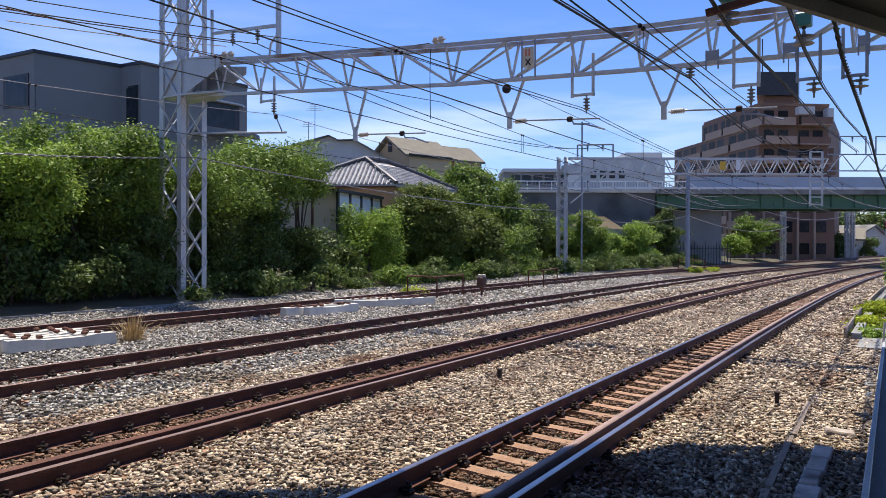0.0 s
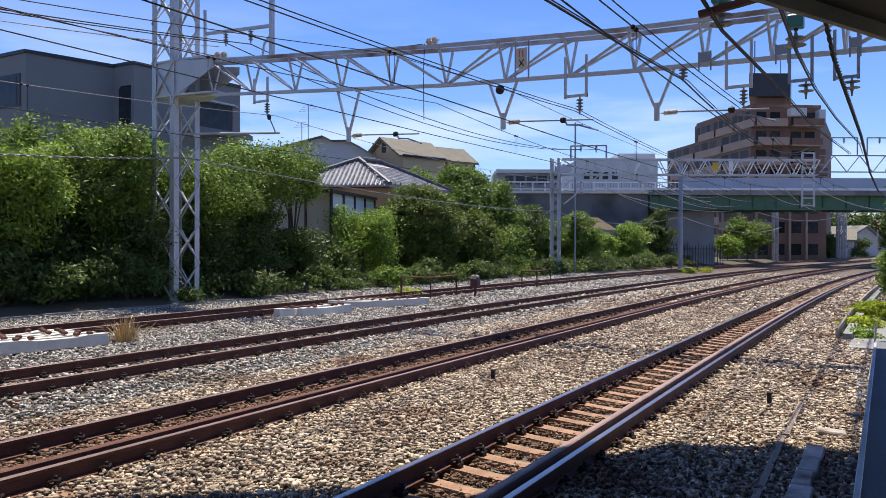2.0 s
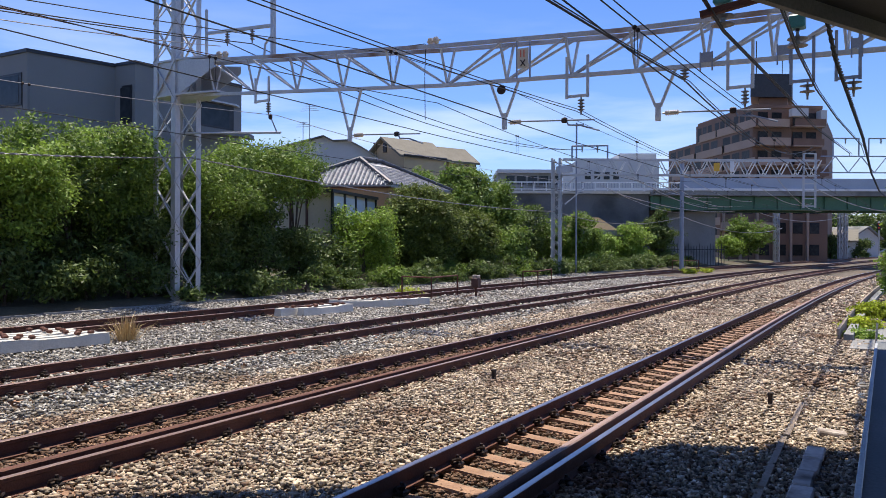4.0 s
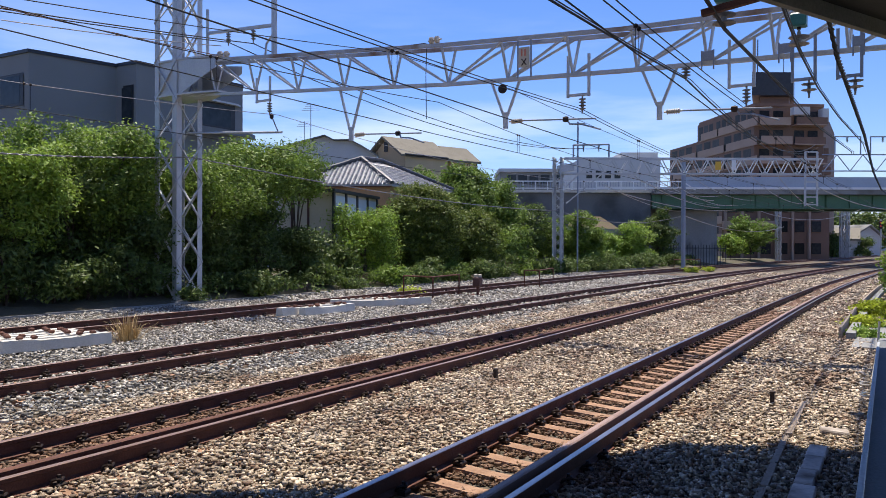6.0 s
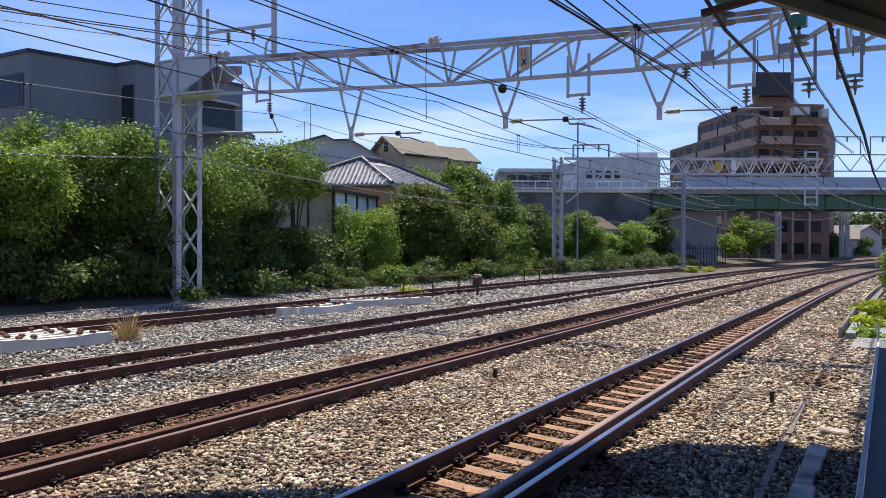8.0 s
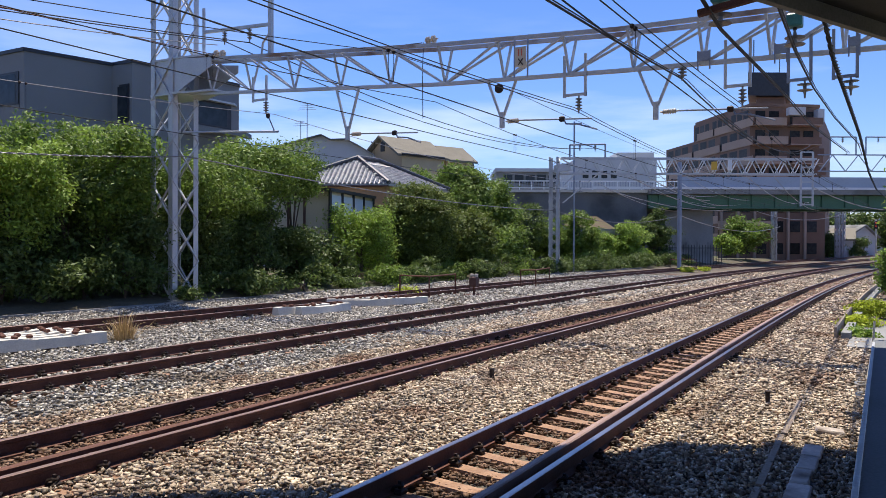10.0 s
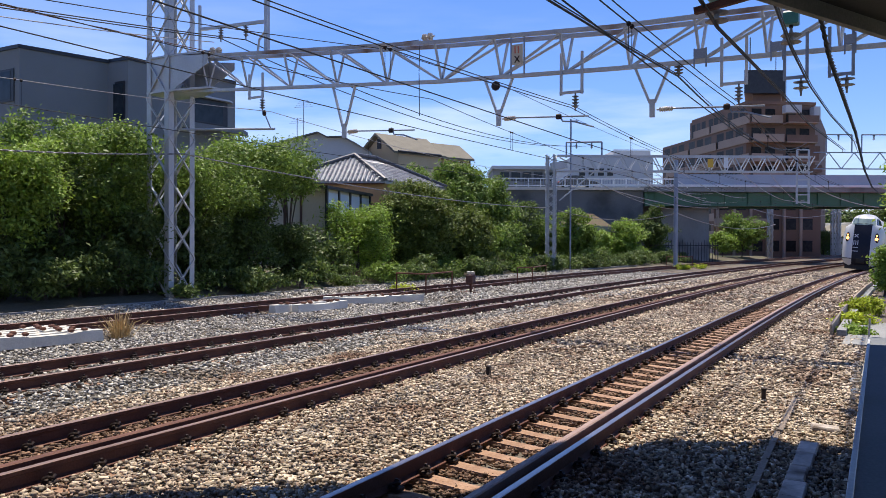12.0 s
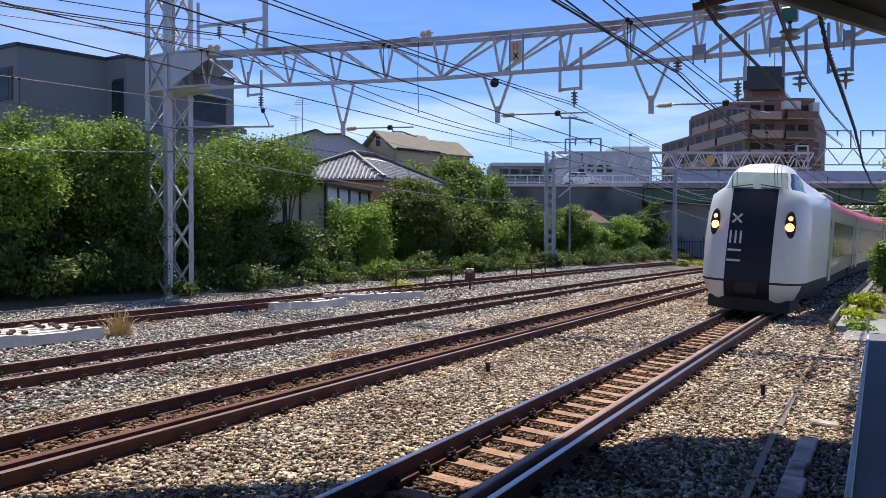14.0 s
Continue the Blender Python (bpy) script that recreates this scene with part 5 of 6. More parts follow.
    tree(p.x, p.y, 2.6, 4.0, 1, 43, 1.5, label="fresh-green broad bush before the bridge wall", low=0.0)
    p = across(17.6, 70)
    tree(p.x, p.y, 3.9, 4.8, 1, 44, 1.5, label="fresh-green broad bush before the bridge pier", low=0.0)
    p = across(21.0, 74)
    tree(p.x, p.y, 5.4, 3.6, 2, 45, 1.5, label="dark conifer-like tree beside the bridge pier", low=0.0)
    p = across(37.91, 94)
    tree(p.x, p.y, 5.0, 5.6, 0, 46, 1.2, label="loose green tree under the bridge", leaf=0.16)
    p = across(34.70, 92)
    tree(p.x, p.y, 3.0, 3.4, 1, 47, 1.2, label="green bush under the bridge", leaf=0.16)
    for u, d, h, w in ((65.46, 128, 4.0, 3.0), (67.64, 130, 4.5, 3.2), (77.34, 140, 3.6, 3.6)):
        p = across(u, d)
        tree(p.x, p.y, h, w, 2, int(u * 10), 1.0, label="small clipped dark tree down the line", leaf=0.2, low=0.0)
    # far woods behind the town down the line
    rng = random.Random(77)
    blobs = []
    for i in range(60):
        p = across(92 + i * 1.7 + rng.uniform(-1, 1), 205 + rng.uniform(-6, 6))
        r = rng.uniform(3.0, 5.0)
        blobs.append((p.x, p.y, rng.uniform(4, 9.0), r, r * 0.8))
    tagged(new("woods", leaf_mesh("woods", blobs, 26000, 0.6, LEAF[2], 78, 1.5)), "hazy dark green woods far down the line", "woods", kind="stuff")
    # undergrowth along the foot of the hedge, mostly in the shade-dark leaves
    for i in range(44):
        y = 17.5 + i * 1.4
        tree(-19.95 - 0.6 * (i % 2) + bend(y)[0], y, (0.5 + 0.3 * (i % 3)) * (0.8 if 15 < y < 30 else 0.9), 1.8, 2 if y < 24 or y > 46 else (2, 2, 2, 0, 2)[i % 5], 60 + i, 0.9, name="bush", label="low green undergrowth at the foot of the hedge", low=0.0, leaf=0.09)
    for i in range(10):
        tree(-20.75 - 0.25 * (i % 2), 5.6 + i * 1.25, 1.2 + 0.3 * (i % 3), 2.0, 2, 180 + i, 1.1, name="bush", label="undergrowth below the hedge, its shade put into dark leaves", low=0.0, leaf=0.08)
    # beside the platform end
    tree(-0.62, 23.6, 0.30, 1.0, 3, 90, 2.4, name="bush", label="yellow-green weeds beside the platform wall", leaf=0.06, low=0.0)
    tree(-0.45, 27.5, 0.5, 1.1, 3, 91, 2.0, name="bush", label="yellow-green weeds beside the platform wall", leaf=0.06, low=0.0)
    tree(0.15, 38.0, 2.1, 1.1, 1, 92, 1.4, name="bush", label="green shrub beside the cable trough", leaf=0.08, low=0.0)
    tree(1.1, 46.0, 7.5, 2.6, 1, 93, 1.2, label="slim fresh-green tree beside the line", leaf=0.12, low=0.05)
    tree(-0.55, 21.0, 0.22, 0.9, 1, 94, 2.0, name="bush", label="low green weeds on the ballast", leaf=0.05, low=0.0)


def make_dry_grass():
    rng = random.Random(5)
    g = Geo()
    for i in range(260):
        a, lean = rng.uniform(0, 6.283), abs(rng.gauss(0.15, 0.5))
        r, h = rng.uniform(0, 0.22), rng.uniform(0.25, 0.72) * rng.uniform(0.6, 1.15)
        x, y = math.cos(a) * r, math.sin(a) * r
        dx, dy = math.cos(a + rng.uniform(-0.6, 0.6)) * lean * h, math.sin(a) * lean * h
        w = 0.008
        q, c = math.cos(a + 1.57) * w, math.sin(a + 1.57) * w
        g.add([(x - q, y - c, 0), (x + q, y + c, 0), (x + dx * 0.5 + q, y + dy * 0.5 + c, h * 0.62), (x + dx * 0.5 - q, y + dy * 0.5 - c, h * 0.62), (x + dx, y + dy, h * (1 - 0.35 * lean))], [(0, 1, 2, 3), (3, 2, 4)])
    solid("grass_clump", g, STRAW, "clump of tall dry straw-coloured grass in the ballast", "grass", m=pose(-13.7, 10.3, -0.02))
    for x, y, s in ((-16.6, 25.4, 0.5), (-13.2, 60.0, 0.8), (-12.6, 63.0, 0.9)):
        ob = tree(x, y, 0.2 * s + 0.14, 1.0 * s + 0.5, 3, int(y), 1.6, name="bush", label="low yellow-green weeds between the tracks", leaf=0.06, low=0.0)


# ---------- train ----------
BODY_WHITE = surf("train_white_paint", (0.60, 0.60, 0.59), (0.65, 0.65, 0.635), 0.4, 0.35, fine=5, clear=0.25)
BODY_GREY = surf("train_grey_side", (0.27, 0.275, 0.265), (0.32, 0.325, 0.31), 0.4, 0.28, fine=5, clear=0.3)
BODY_BLACK = surf("train_dark_front", (0.010, 0.012, 0.022), (0.018, 0.02, 0.032), 0.4, 0.4, fine=5, spec=0.2)
BODY_RED = surf("train_red_roof", (0.52, 0.05, 0.045), (0.60, 0.08, 0.065), 0.4, 0.4, fine=5)
TRAIN_GLASS = surf("train_window_glass", (0.010, 0.013, 0.014), (0.02, 0.026, 0.028), 0.4, 0.12, fine=3)
# pale teal base stands in for sky reflected in the windscreen
PALE_SKY_GLASS = surf("windscreen", (0.16, 0.22, 0.21), (0.26, 0.33, 0.32), 0.4, 0.04, fine=3)
UNDER = surf("underframe", (0.012, 0.012, 0.012), (0.03, 0.028, 0.026), 2, 0.8, fine=20)
LETTER = surf("silver_lettering", (0.55, 0.56, 0.60), (0.62, 0.63, 0.66), 2, 0.4, fine=20)
LAMP_ON = glowing("headlamp_glow", (1.0, 0.42, 0.11), 3.6)
SIGNAL_RED = glowing("signal_red", (0.5, 0.04, 0.03), 0.2)
CAR = 20.6


def section(hw, z0, zs, zc, n=9):
    """Right half then left half of a car's outline, from the sill over the roof."""
    pts = [(hw * 0.93, z0), (hw, z0 + (zs - z0) * 0.28), (hw, z0 + (zs - z0) * 0.62), (hw * 0.985, zs)]
    for i in range(1, n):
        a = math.pi / 2 * i / n
        pts.append((hw * 0.985 * math.cos(a) ** 0.8, zs + (zc - zs) * math.sin(a)))
    pts.append((0.0, zc))
    return pts + [(-x, z) for x, z in reversed(pts[:-1])]


def loft(rows, lo, hi, y_of=lambda d: d):
    """The skin between two outline indices over all rows."""
    g = Geo()
    cols = hi - lo + 1
    for d, hw, z0, zs, zc in rows:
        sec = section(hw, z0, zs, zc)[lo:hi + 1]
        g.v += [(x, y_of(d), z) for x, z in sec]
    for k in range(len(rows) - 1):
        for i in range(cols - 1):
            g.f.append((k * cols + i, k * cols + i + 1, (k + 1) * cols + i + 1, (k + 1) * cols + i))
    return g


def bogie(parent, y):
    g = Geo()
    for s in (-1, 1):
        g.box((s * 0.85, y, 0.48), (0.16, 3.0, 0.22), chamfer=0.04)
        g.box((s * 0.85, y, 0.72), (0.3, 0.6, 0.35), chamfer=0.05)
    g.box((0, y, 0.6), (1.7, 0.5, 0.3), chamfer=0.05)
    b = part("bogie", g, UNDER, parent)
    for dy in (-1.05, 1.05):
        for s in (-1, 1):
            part("wheel", Geo().lathe([(0.44, -0.03), (0.44, 0.0), (0.41, 0.02), (0.41, 0.10), (0.2, 0.11)], 20, pose(s * 0.52, y + dy, 0.43, 0, 90 * s)), IRON, b)
        part("axle", Geo().rod((-0.5, y + dy, 0.43), (0.5, y + dy, 0.43), 0.08, 10), IRON, b)


LEVELS = [  # height, half width in front, half width behind, rake of the front
    (0.30, 1.00, 1.36, 0.30), (0.45, 1.16, 1.40, 0.16), (0.72, 1.29, 1.44, 0.04), (0.84, 1.33, 1.46, 0.0), (0.90, 1.34, 1.46, 0.0), (1.5, 1.36, 1.46, 0.04), (2.0, 1.37, 1.46, 0.12),
    (2.5, 1.36, 1.46, 0.24), (2.95, 1.33, 1.46, 0.38), (3.2, 1.24, 1.43, 0.48), (3.38, 1.0, 1.36, 0.55), (3.48, 0.92, 1.22, 0.64), (3.66, 0.90, 0.98, 0.82), (3.86, 0.83, 0.68, 1.04), (4.02, 0.72, 0.42, 1.3), (4.14, 0.52, 0.25, 1.7), (4.22, 0.22, 0.08, 2.4)]
BACK = 5.6


def outline(level):
    z, wf, wb, rake = level
    flat = min(0.575, wf * 0.62)
    pts = [(flat * k / 3, rake) for k in range(4)]
    deep = 1.35 if z < 3.1 else 0.9
    for i in range(1, 8):
        a = math.pi / 2 * i / 7
        pts.append((flat + (wf - flat) * math.sin(a) ** 0.75, rake + deep * (1 - math.cos(a) ** 0.9)))
    x0, y0 = pts[-1]
    end = BACK if z < 3.66 else BACK - (z - 3.66) * 4
    for i in range(1, 5):
        k = i / 4
        pts.append((x0 + (wb - x0) * k ** 1.5, y0 + (end - y0) * k))
    return [(x, y, z) for x, y in pts]


def nose_patch(pick, side, lift=0.0):
    """The faces of the nose for which pick(row, column) holds, on one side."""
    grid = [outline(q) for q in LEVELS]
    g = Geo()
    for r in range(len(LEVELS) - 1):
        for c in range(len(grid[0]) - 1):
            if pick(r, c):
                q = [grid[r][c], grid[r][c + 1], grid[r + 1][c + 1], grid[r + 1][c]]
                q = [(side * x, y - lift, z) for x, y, z in q]
                g.add(q, [(0, 1, 2, 3)] if side > 0 else [(3, 2, 1, 0)])
    me_v = {}
    flat, idx = [], []
    for f in g.f:
        row = []
        for i in f:
            key = tuple(round(t, 4) for t in g.v[i])
            if key not in me_v:
                me_v[key] = len(flat)
                flat.append(g.v[i])
            row.append(me_v[key])
        row = [v for k, v in enumerate(row) if v != row[k - 1]]
        if len(row) > 2:
            idx.append(tuple(row))
    g.v, g.f = flat, idx
    return g


def coach(label, front):
    car = thing("train_car", label, "train car", group="express train")
    start = BACK if front else 0.15
    rows = [(start, 1.46, 0.80, 3.08, 3.68), (12, 1.46, 0.80, 3.08, 3.68), (20.4, 1.46, 0.80, 3.08, 3.68)]
    last = len(section(1, 0, 1, 2)) - 1
    part("side", loft(rows, 0, 3), BODY_GREY, car, "smooth grey side")
    part("side", loft(rows, last - 3, last), BODY_GREY, car, "smooth grey side")
    part("roof", loft(rows, 3, last - 3), BODY_RED, car, "red roof", True)
    sec = section(*rows[0][1:])
    for d in ((20.4,) if front else (0.15, 20.4)):
        part("end_wall", Geo().add([(x, d, z) for x, z in sec], [tuple(range(len(sec)))]), UNDER, car)
    part("gangway", Geo().box((0, 20.5, 1.9), (1.2, 0.4, 2.4), chamfer=0.05), UNDER, car, "dark rubber gangway")
    s0 = start + (0.5 if front else 0.6)
    for s in (-1, 1):
        part("door", Geo().box((s * 1.461, s0 + 0.5, 1.75), (0.02, 0.85, 2.05), chamfer=0.006), BODY_GREY, car)
        part("door", Geo().box((s * 1.461, 19.3, 1.75), (0.02, 0.85, 2.05), chamfer=0.006), BODY_GREY, car)
        part("skirt", Geo().box((s * 1.12, (start + 20.2) / 2, 0.62), (0.05, 20.0 - start, 0.36), chamfer=0.01), UNDER, car)
        w = s0 + 1.5
        while w < 18.0:
            part("window", Geo().box((s * 1.459, w + 0.75, 2.06), (0.02, 1.46, 1.25), chamfer=0.006), TRAIN_GLASS, car, "dark window")
            w += 1.52
    part("underframe", Geo().box((0, (start + 20.2) / 2, 0.55), (2.4, 19.8 - start, 0.5), chamfer=0.05), UNDER, car)
    part("roof_unit", Geo().box((0, 13, 3.72), (1.6, 3.4, 0.3), chamfer=0.08), BODY_GREY, car, "grey rooftop air conditioner")
    for y in (4.4, 16.6):
        bogie(car, y)
    if front:
        band = lambda r, c: c < 3 and r < 10
        glass = lambda r, c: 10 <= r < 13 and c < 5
        cheek_glass = lambda r, c: 10 <= r < 13 and 6 <= c < 11
        for s in (-1, 1):
            part("front_band", nose_patch(band, s), BODY_BLACK, car, "dark navy front band", True)
            part("windscreen", nose_patch(glass, s), PALE_SKY_GLASS, car, "wide curved windscreen", True)
            part("side_window", nose_patch(cheek_glass, s), TRAIN_GLASS, car, "dark cab side window", True)
            part("nose_side", nose_patch(lambda r, c: not (band(r, c) or glass(r, c) or cheek_glass(r, c)) and r < 10 and r != 3 and not (r < 3 and c >= 8), s), BODY_WHITE, car, "white nose cheek", True)
            part("rear_skirt", nose_patch(lambda r, c: r < 3 and c >= 8, s), UNDER, car, "dark underframe skirt", True)
            part("waist_line", nose_patch(lambda r, c: c >= 3 and r == 3, s), UNDER, car, "dark line around the nose")
            part("cab_roof", nose_patch(lambda r, c: not (glass(r, c) or cheek_glass(r, c)) and r >= 10, s), BODY_WHITE, car, "white rounded cab roof", True)
            lamp = part("headlight", Geo().lathe([(0.165, 0), (0.15, 0.03), (0.06, 0.04)], 14, pose(s * 0.95, 0.29, 2.44, 84, 0, s * 22) @ Matrix.Diagonal((0.85, 2.3, 1, 1))), UNDER, car, "tall dark headlight housing")
            for q, r in ((-0.07, 0.115), (0.16, 0.07)):
                part("bulb", Geo().lathe([(r, 0), (r * 0.8, 0.03), (0.01, 0.045)], 12, pose(s * 0.94, 0.255 + q * 0.2, 2.44 + q, 84, 0, s * 20)), LAMP_ON, lamp, "lit warm headlamp")
            part("wiper", Geo().tube([(s * 0.62, 0.56, 3.42), (s * 0.1, 0.60, 3.50)], 0.015, 5), UNDER, car, "windscreen wiper")
        part("coupler_cover", Geo().box((0, 0.02, 0.72), (0.55, 0.12, 0.36), chamfer=0.05), UNDER, car)
        # plough enlarged low and forward; its dark mass also stands in for shadow
        part("snow_plough", Geo().prism([(-1.05, 0.5), (-0.55, 0.16), (0.55, 0.16), (1.05, 0.5), (1.12, 1.9), (-1.12, 1.9)], 0.09, 0.42), UNDER, car)
        # emblem on the band: plain silver strokes, three groups one above another
        for z, bars in ((1.56, ((-0.14, 0, 0.055), (0.14, 0, 0.055))), (2.05, ((-0.13, 90, 0.05), (0.0, 90, 0.05), (0.13, 90, 0.05))), (2.56, ((0.0, 45, 0.055), (0.0, -45, 0.055)))):
            for off, t, w in bars:
                yy = 0.04 + (z - 1.5) * 0.17 - 0.012
                m = pose(-0.37, yy, z, -10) @ (pose(0, 0, off, 0, 90 if t == 0 else 90 + t) if t != 90 else pose(off, 0, 0))
                part("emblem_stroke", Geo().box((0, 0, 0), (w, 0.02, 0.34), m), LETTER, car, "silver emblem stroke")
    return car


CANT = 3.6                             # the cars lean into the curve


def car_pose(y_nose, back):
    """Where a car's front end stands when the train's nose is at y_nose, both bogies on the track."""
    p, _ = on_line(TRACKS[0], y_nose + back + 4.4)
    q, _ = on_line(TRACKS[0], y_nose + back + 16.6)
    d = (q - p).normalized()
    a = math.atan2(-d.x, d.y)
    return Matrix.Translation(p - d * 4.4) @ pose(0, 0, 0, 0, CANT, math.degrees(a))


CAR_WHITE = surf("white_car_paint", (0.70, 0.71, 0.73), (0.78, 0.79, 0.80), 1, 0.25, fine=10, clear=0.6)
CAR_DARK = surf("dark_car_paint", (0.02, 0.022, 0.028), (0.035, 0.038, 0.045), 1, 0.25, fine=10, clear=0.6)


def car(label, paint):
    """A passenger car, nose towards +x, wheels on the ground at z 0."""
    c = thing("car", label, "car", group="cars on the bridge")
    side = [(-2.1, 0.35), (-2.15, 0.75), (-1.95, 0.98), (1.0, 0.95), (1.95, 0.78), (2.1, 0.55), (2.08, 0.35)]
    top = [(-1.85, 0.96), (-1.45, 1.42), (-0.4, 1.50), (0.35, 1.42), (1.15, 0.94)]
    for pts, half, mat, name in ((side, 0.84, paint, "body"), (top, 0.70, paint, "roof")):
        n = len(pts)
        g = Geo().add([(x, -half, z) for x, z in pts] + [(x, half, z) for x, z in pts], [tuple(range(n)), tuple(range(n, 2 * n))[::-1]] + [(i, n + i, n + (i + 1) % n, (i + 1) % n) for i in range(n)])
        part(name, g, mat, c)
    for s in (-1, 1):
        for x0, x1, x2, x3 in ((-1.55, -0.45, -0.48, -1.35), (-0.38, 0.82, 0.28, -0.4)):
            part("window", Geo().add([(x0, s * 0.712, 1.0), (x1, s * 0.712, 1.0), (x2, s * 0.712, 1.38), (x3, s * 0.712, 1.38)], [(0, 1, 2, 3)]), TRAIN_GLASS, c)
        for x in (-1.3, 1.3):
            w = part("wheel", Geo().lathe([(0.31, -0.09), (0.31, 0.09)], 16, pose(x, s * 0.76, 0.31, 90)), UNDER, c)
            part("rim", Geo().lathe([(0.19, -0.095), (0.17, 0.095)], 12, pose(x, s * 0.77, 0.31, 90)), GALV, w)
        part("headlight", Geo().box((2.0, s * 0.6, 0.68), (0.12, 0.3, 0.14), chamfer=0.02), PALEPORC, c)
        part("tail_light", Geo().box((-2.1, s * 0.65, 0.78), (0.1, 0.22, 0.16), chamfer=0.02), SIGNRED, c)
    return c


SPEED, ARRIVE = 20.9, 21.5


def motions():
    for i, coach_ in enumerate(TRAIN):
        rows = []
        for t in [0, 4, 8, 10] + [10.5 + 0.25 * k for k in range(15)]:
            rows.append((t, car_pose(ARRIVE + SPEED * (14 - t), i * CAR)))
        walk(coach_, rows)
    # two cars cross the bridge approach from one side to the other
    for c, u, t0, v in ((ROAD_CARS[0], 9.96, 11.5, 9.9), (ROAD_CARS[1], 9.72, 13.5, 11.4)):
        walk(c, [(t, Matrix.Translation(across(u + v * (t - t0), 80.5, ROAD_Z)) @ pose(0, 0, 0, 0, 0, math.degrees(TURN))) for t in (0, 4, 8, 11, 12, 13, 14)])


# ---------- platform, canopy, unseen overhead shadow caster ---
def make_platform():
    g = Geo().prism([(-0.12, -25), (9, -25), (9, 10.4), (-0.12, 10.4)], -0.3, 0.93)
    ob = solid("platform", g, PLATFORM, "shaded blue-grey asphalt platform beside the tracks", "platform", kind="structure")
    part("edge_strip", Geo().box((-0.112, -7.4, 0.93), (0.03, 35.0, 0.02), chamfer=0.004), GALV, ob, "metal edge strip")
    # roof edge over the platform
    cn = thing("platform_canopy", "dark steel platform canopy with a grey fascia", "canopy")
    a, b = Vector((-1.30, 8.05, 4.62)), Vector((0.55, 11.9, 4.62))
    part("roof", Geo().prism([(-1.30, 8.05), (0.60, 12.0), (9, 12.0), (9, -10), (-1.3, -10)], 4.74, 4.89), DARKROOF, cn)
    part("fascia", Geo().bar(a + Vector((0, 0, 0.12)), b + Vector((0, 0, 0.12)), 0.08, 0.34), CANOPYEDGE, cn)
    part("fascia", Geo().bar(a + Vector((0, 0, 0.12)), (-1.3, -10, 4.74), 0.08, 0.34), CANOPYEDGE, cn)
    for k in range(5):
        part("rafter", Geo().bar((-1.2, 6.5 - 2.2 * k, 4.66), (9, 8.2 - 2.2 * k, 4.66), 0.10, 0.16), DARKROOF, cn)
    part("post", Geo().box((0.27, 10.05, 3.3), (0.26, 0.26, 3.0), chamfer=0.02), REDBROWN, cn, "red-brown steel post")
    part("post_band", Geo().box((0.27, 10.05, 1.86), (0.28, 0.28, 0.10), chamfer=0.01), WHITEPAINT, cn, "white band")
    part("post_foot", Geo().box((0.27, 10.05, 1.36), (0.27, 0.27, 0.90), chamfer=0.02), PLATFORM, cn, "dark blue post foot")
    # an unseen overbridge above and behind, outline fitted to the shadow it casts
    st = thing("station_overbridge", "unseen dark mass overhead, added to cast the foreground shadow", "building")
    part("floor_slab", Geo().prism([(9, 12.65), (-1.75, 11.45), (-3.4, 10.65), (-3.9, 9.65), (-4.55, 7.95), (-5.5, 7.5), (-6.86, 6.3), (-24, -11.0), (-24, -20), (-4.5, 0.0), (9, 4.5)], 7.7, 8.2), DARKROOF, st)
    part("wall", Geo().prism([(9, 12.45), (-1.6, 11.25), (-3.2, 10.45), (-3.7, 9.45), (-4.35, 7.75), (-5.3, 7.3), (-6.6, 6.1), (-23, -10.6), (-23, -19), (-4.6, 0.3), (9, 4.8)], 8.2, 12.5), OLDCONC, st)
    for x, y in ((4, 6), (-13.3, -6)):
        part("column", Geo().box((x, y, 3.7), (0.6, 0.6, 8.0)), OLDCONC, st)


# ---------- wires ----------
def strand(points, r, mat=None, label="overhead line wire", sags=(), twist=False):
    """One wire through its supports, hanging between them."""
    pts = []
    for k, (a, b) in enumerate(zip(points, points[1:])):
        a, b = Vector(a), Vector(b)
        sag = sags[k] if k < len(sags) else 0.0
        n = 16
        pts += [a.lerp(b, i / n) + Vector((0, 0, -4 * sag * (i / n) * (1 - i / n))) for i in range(n + (k == len(points) - 2))]
    g = Geo().tube(pts, r, 6)
    if twist:
        for ph in (0, math.pi):
            coil = []
            for i, (a, b) in enumerate(zip(pts, pts[1:])):
                m = max(2, int((b - a).length / 0.05))
                for q in range(m):
                    s = len(coil) * 0.55 + ph
                    coil.append(a.lerp(b, q / m) + Vector((math.cos(s) * r * 1.3, 0, math.sin(s) * r * 1.3)))
            g.tube(coil, r * 0.6, 4)
    return solid("overhead_wire", g, mat or WIRE, label, "wire", group="overhead wires")


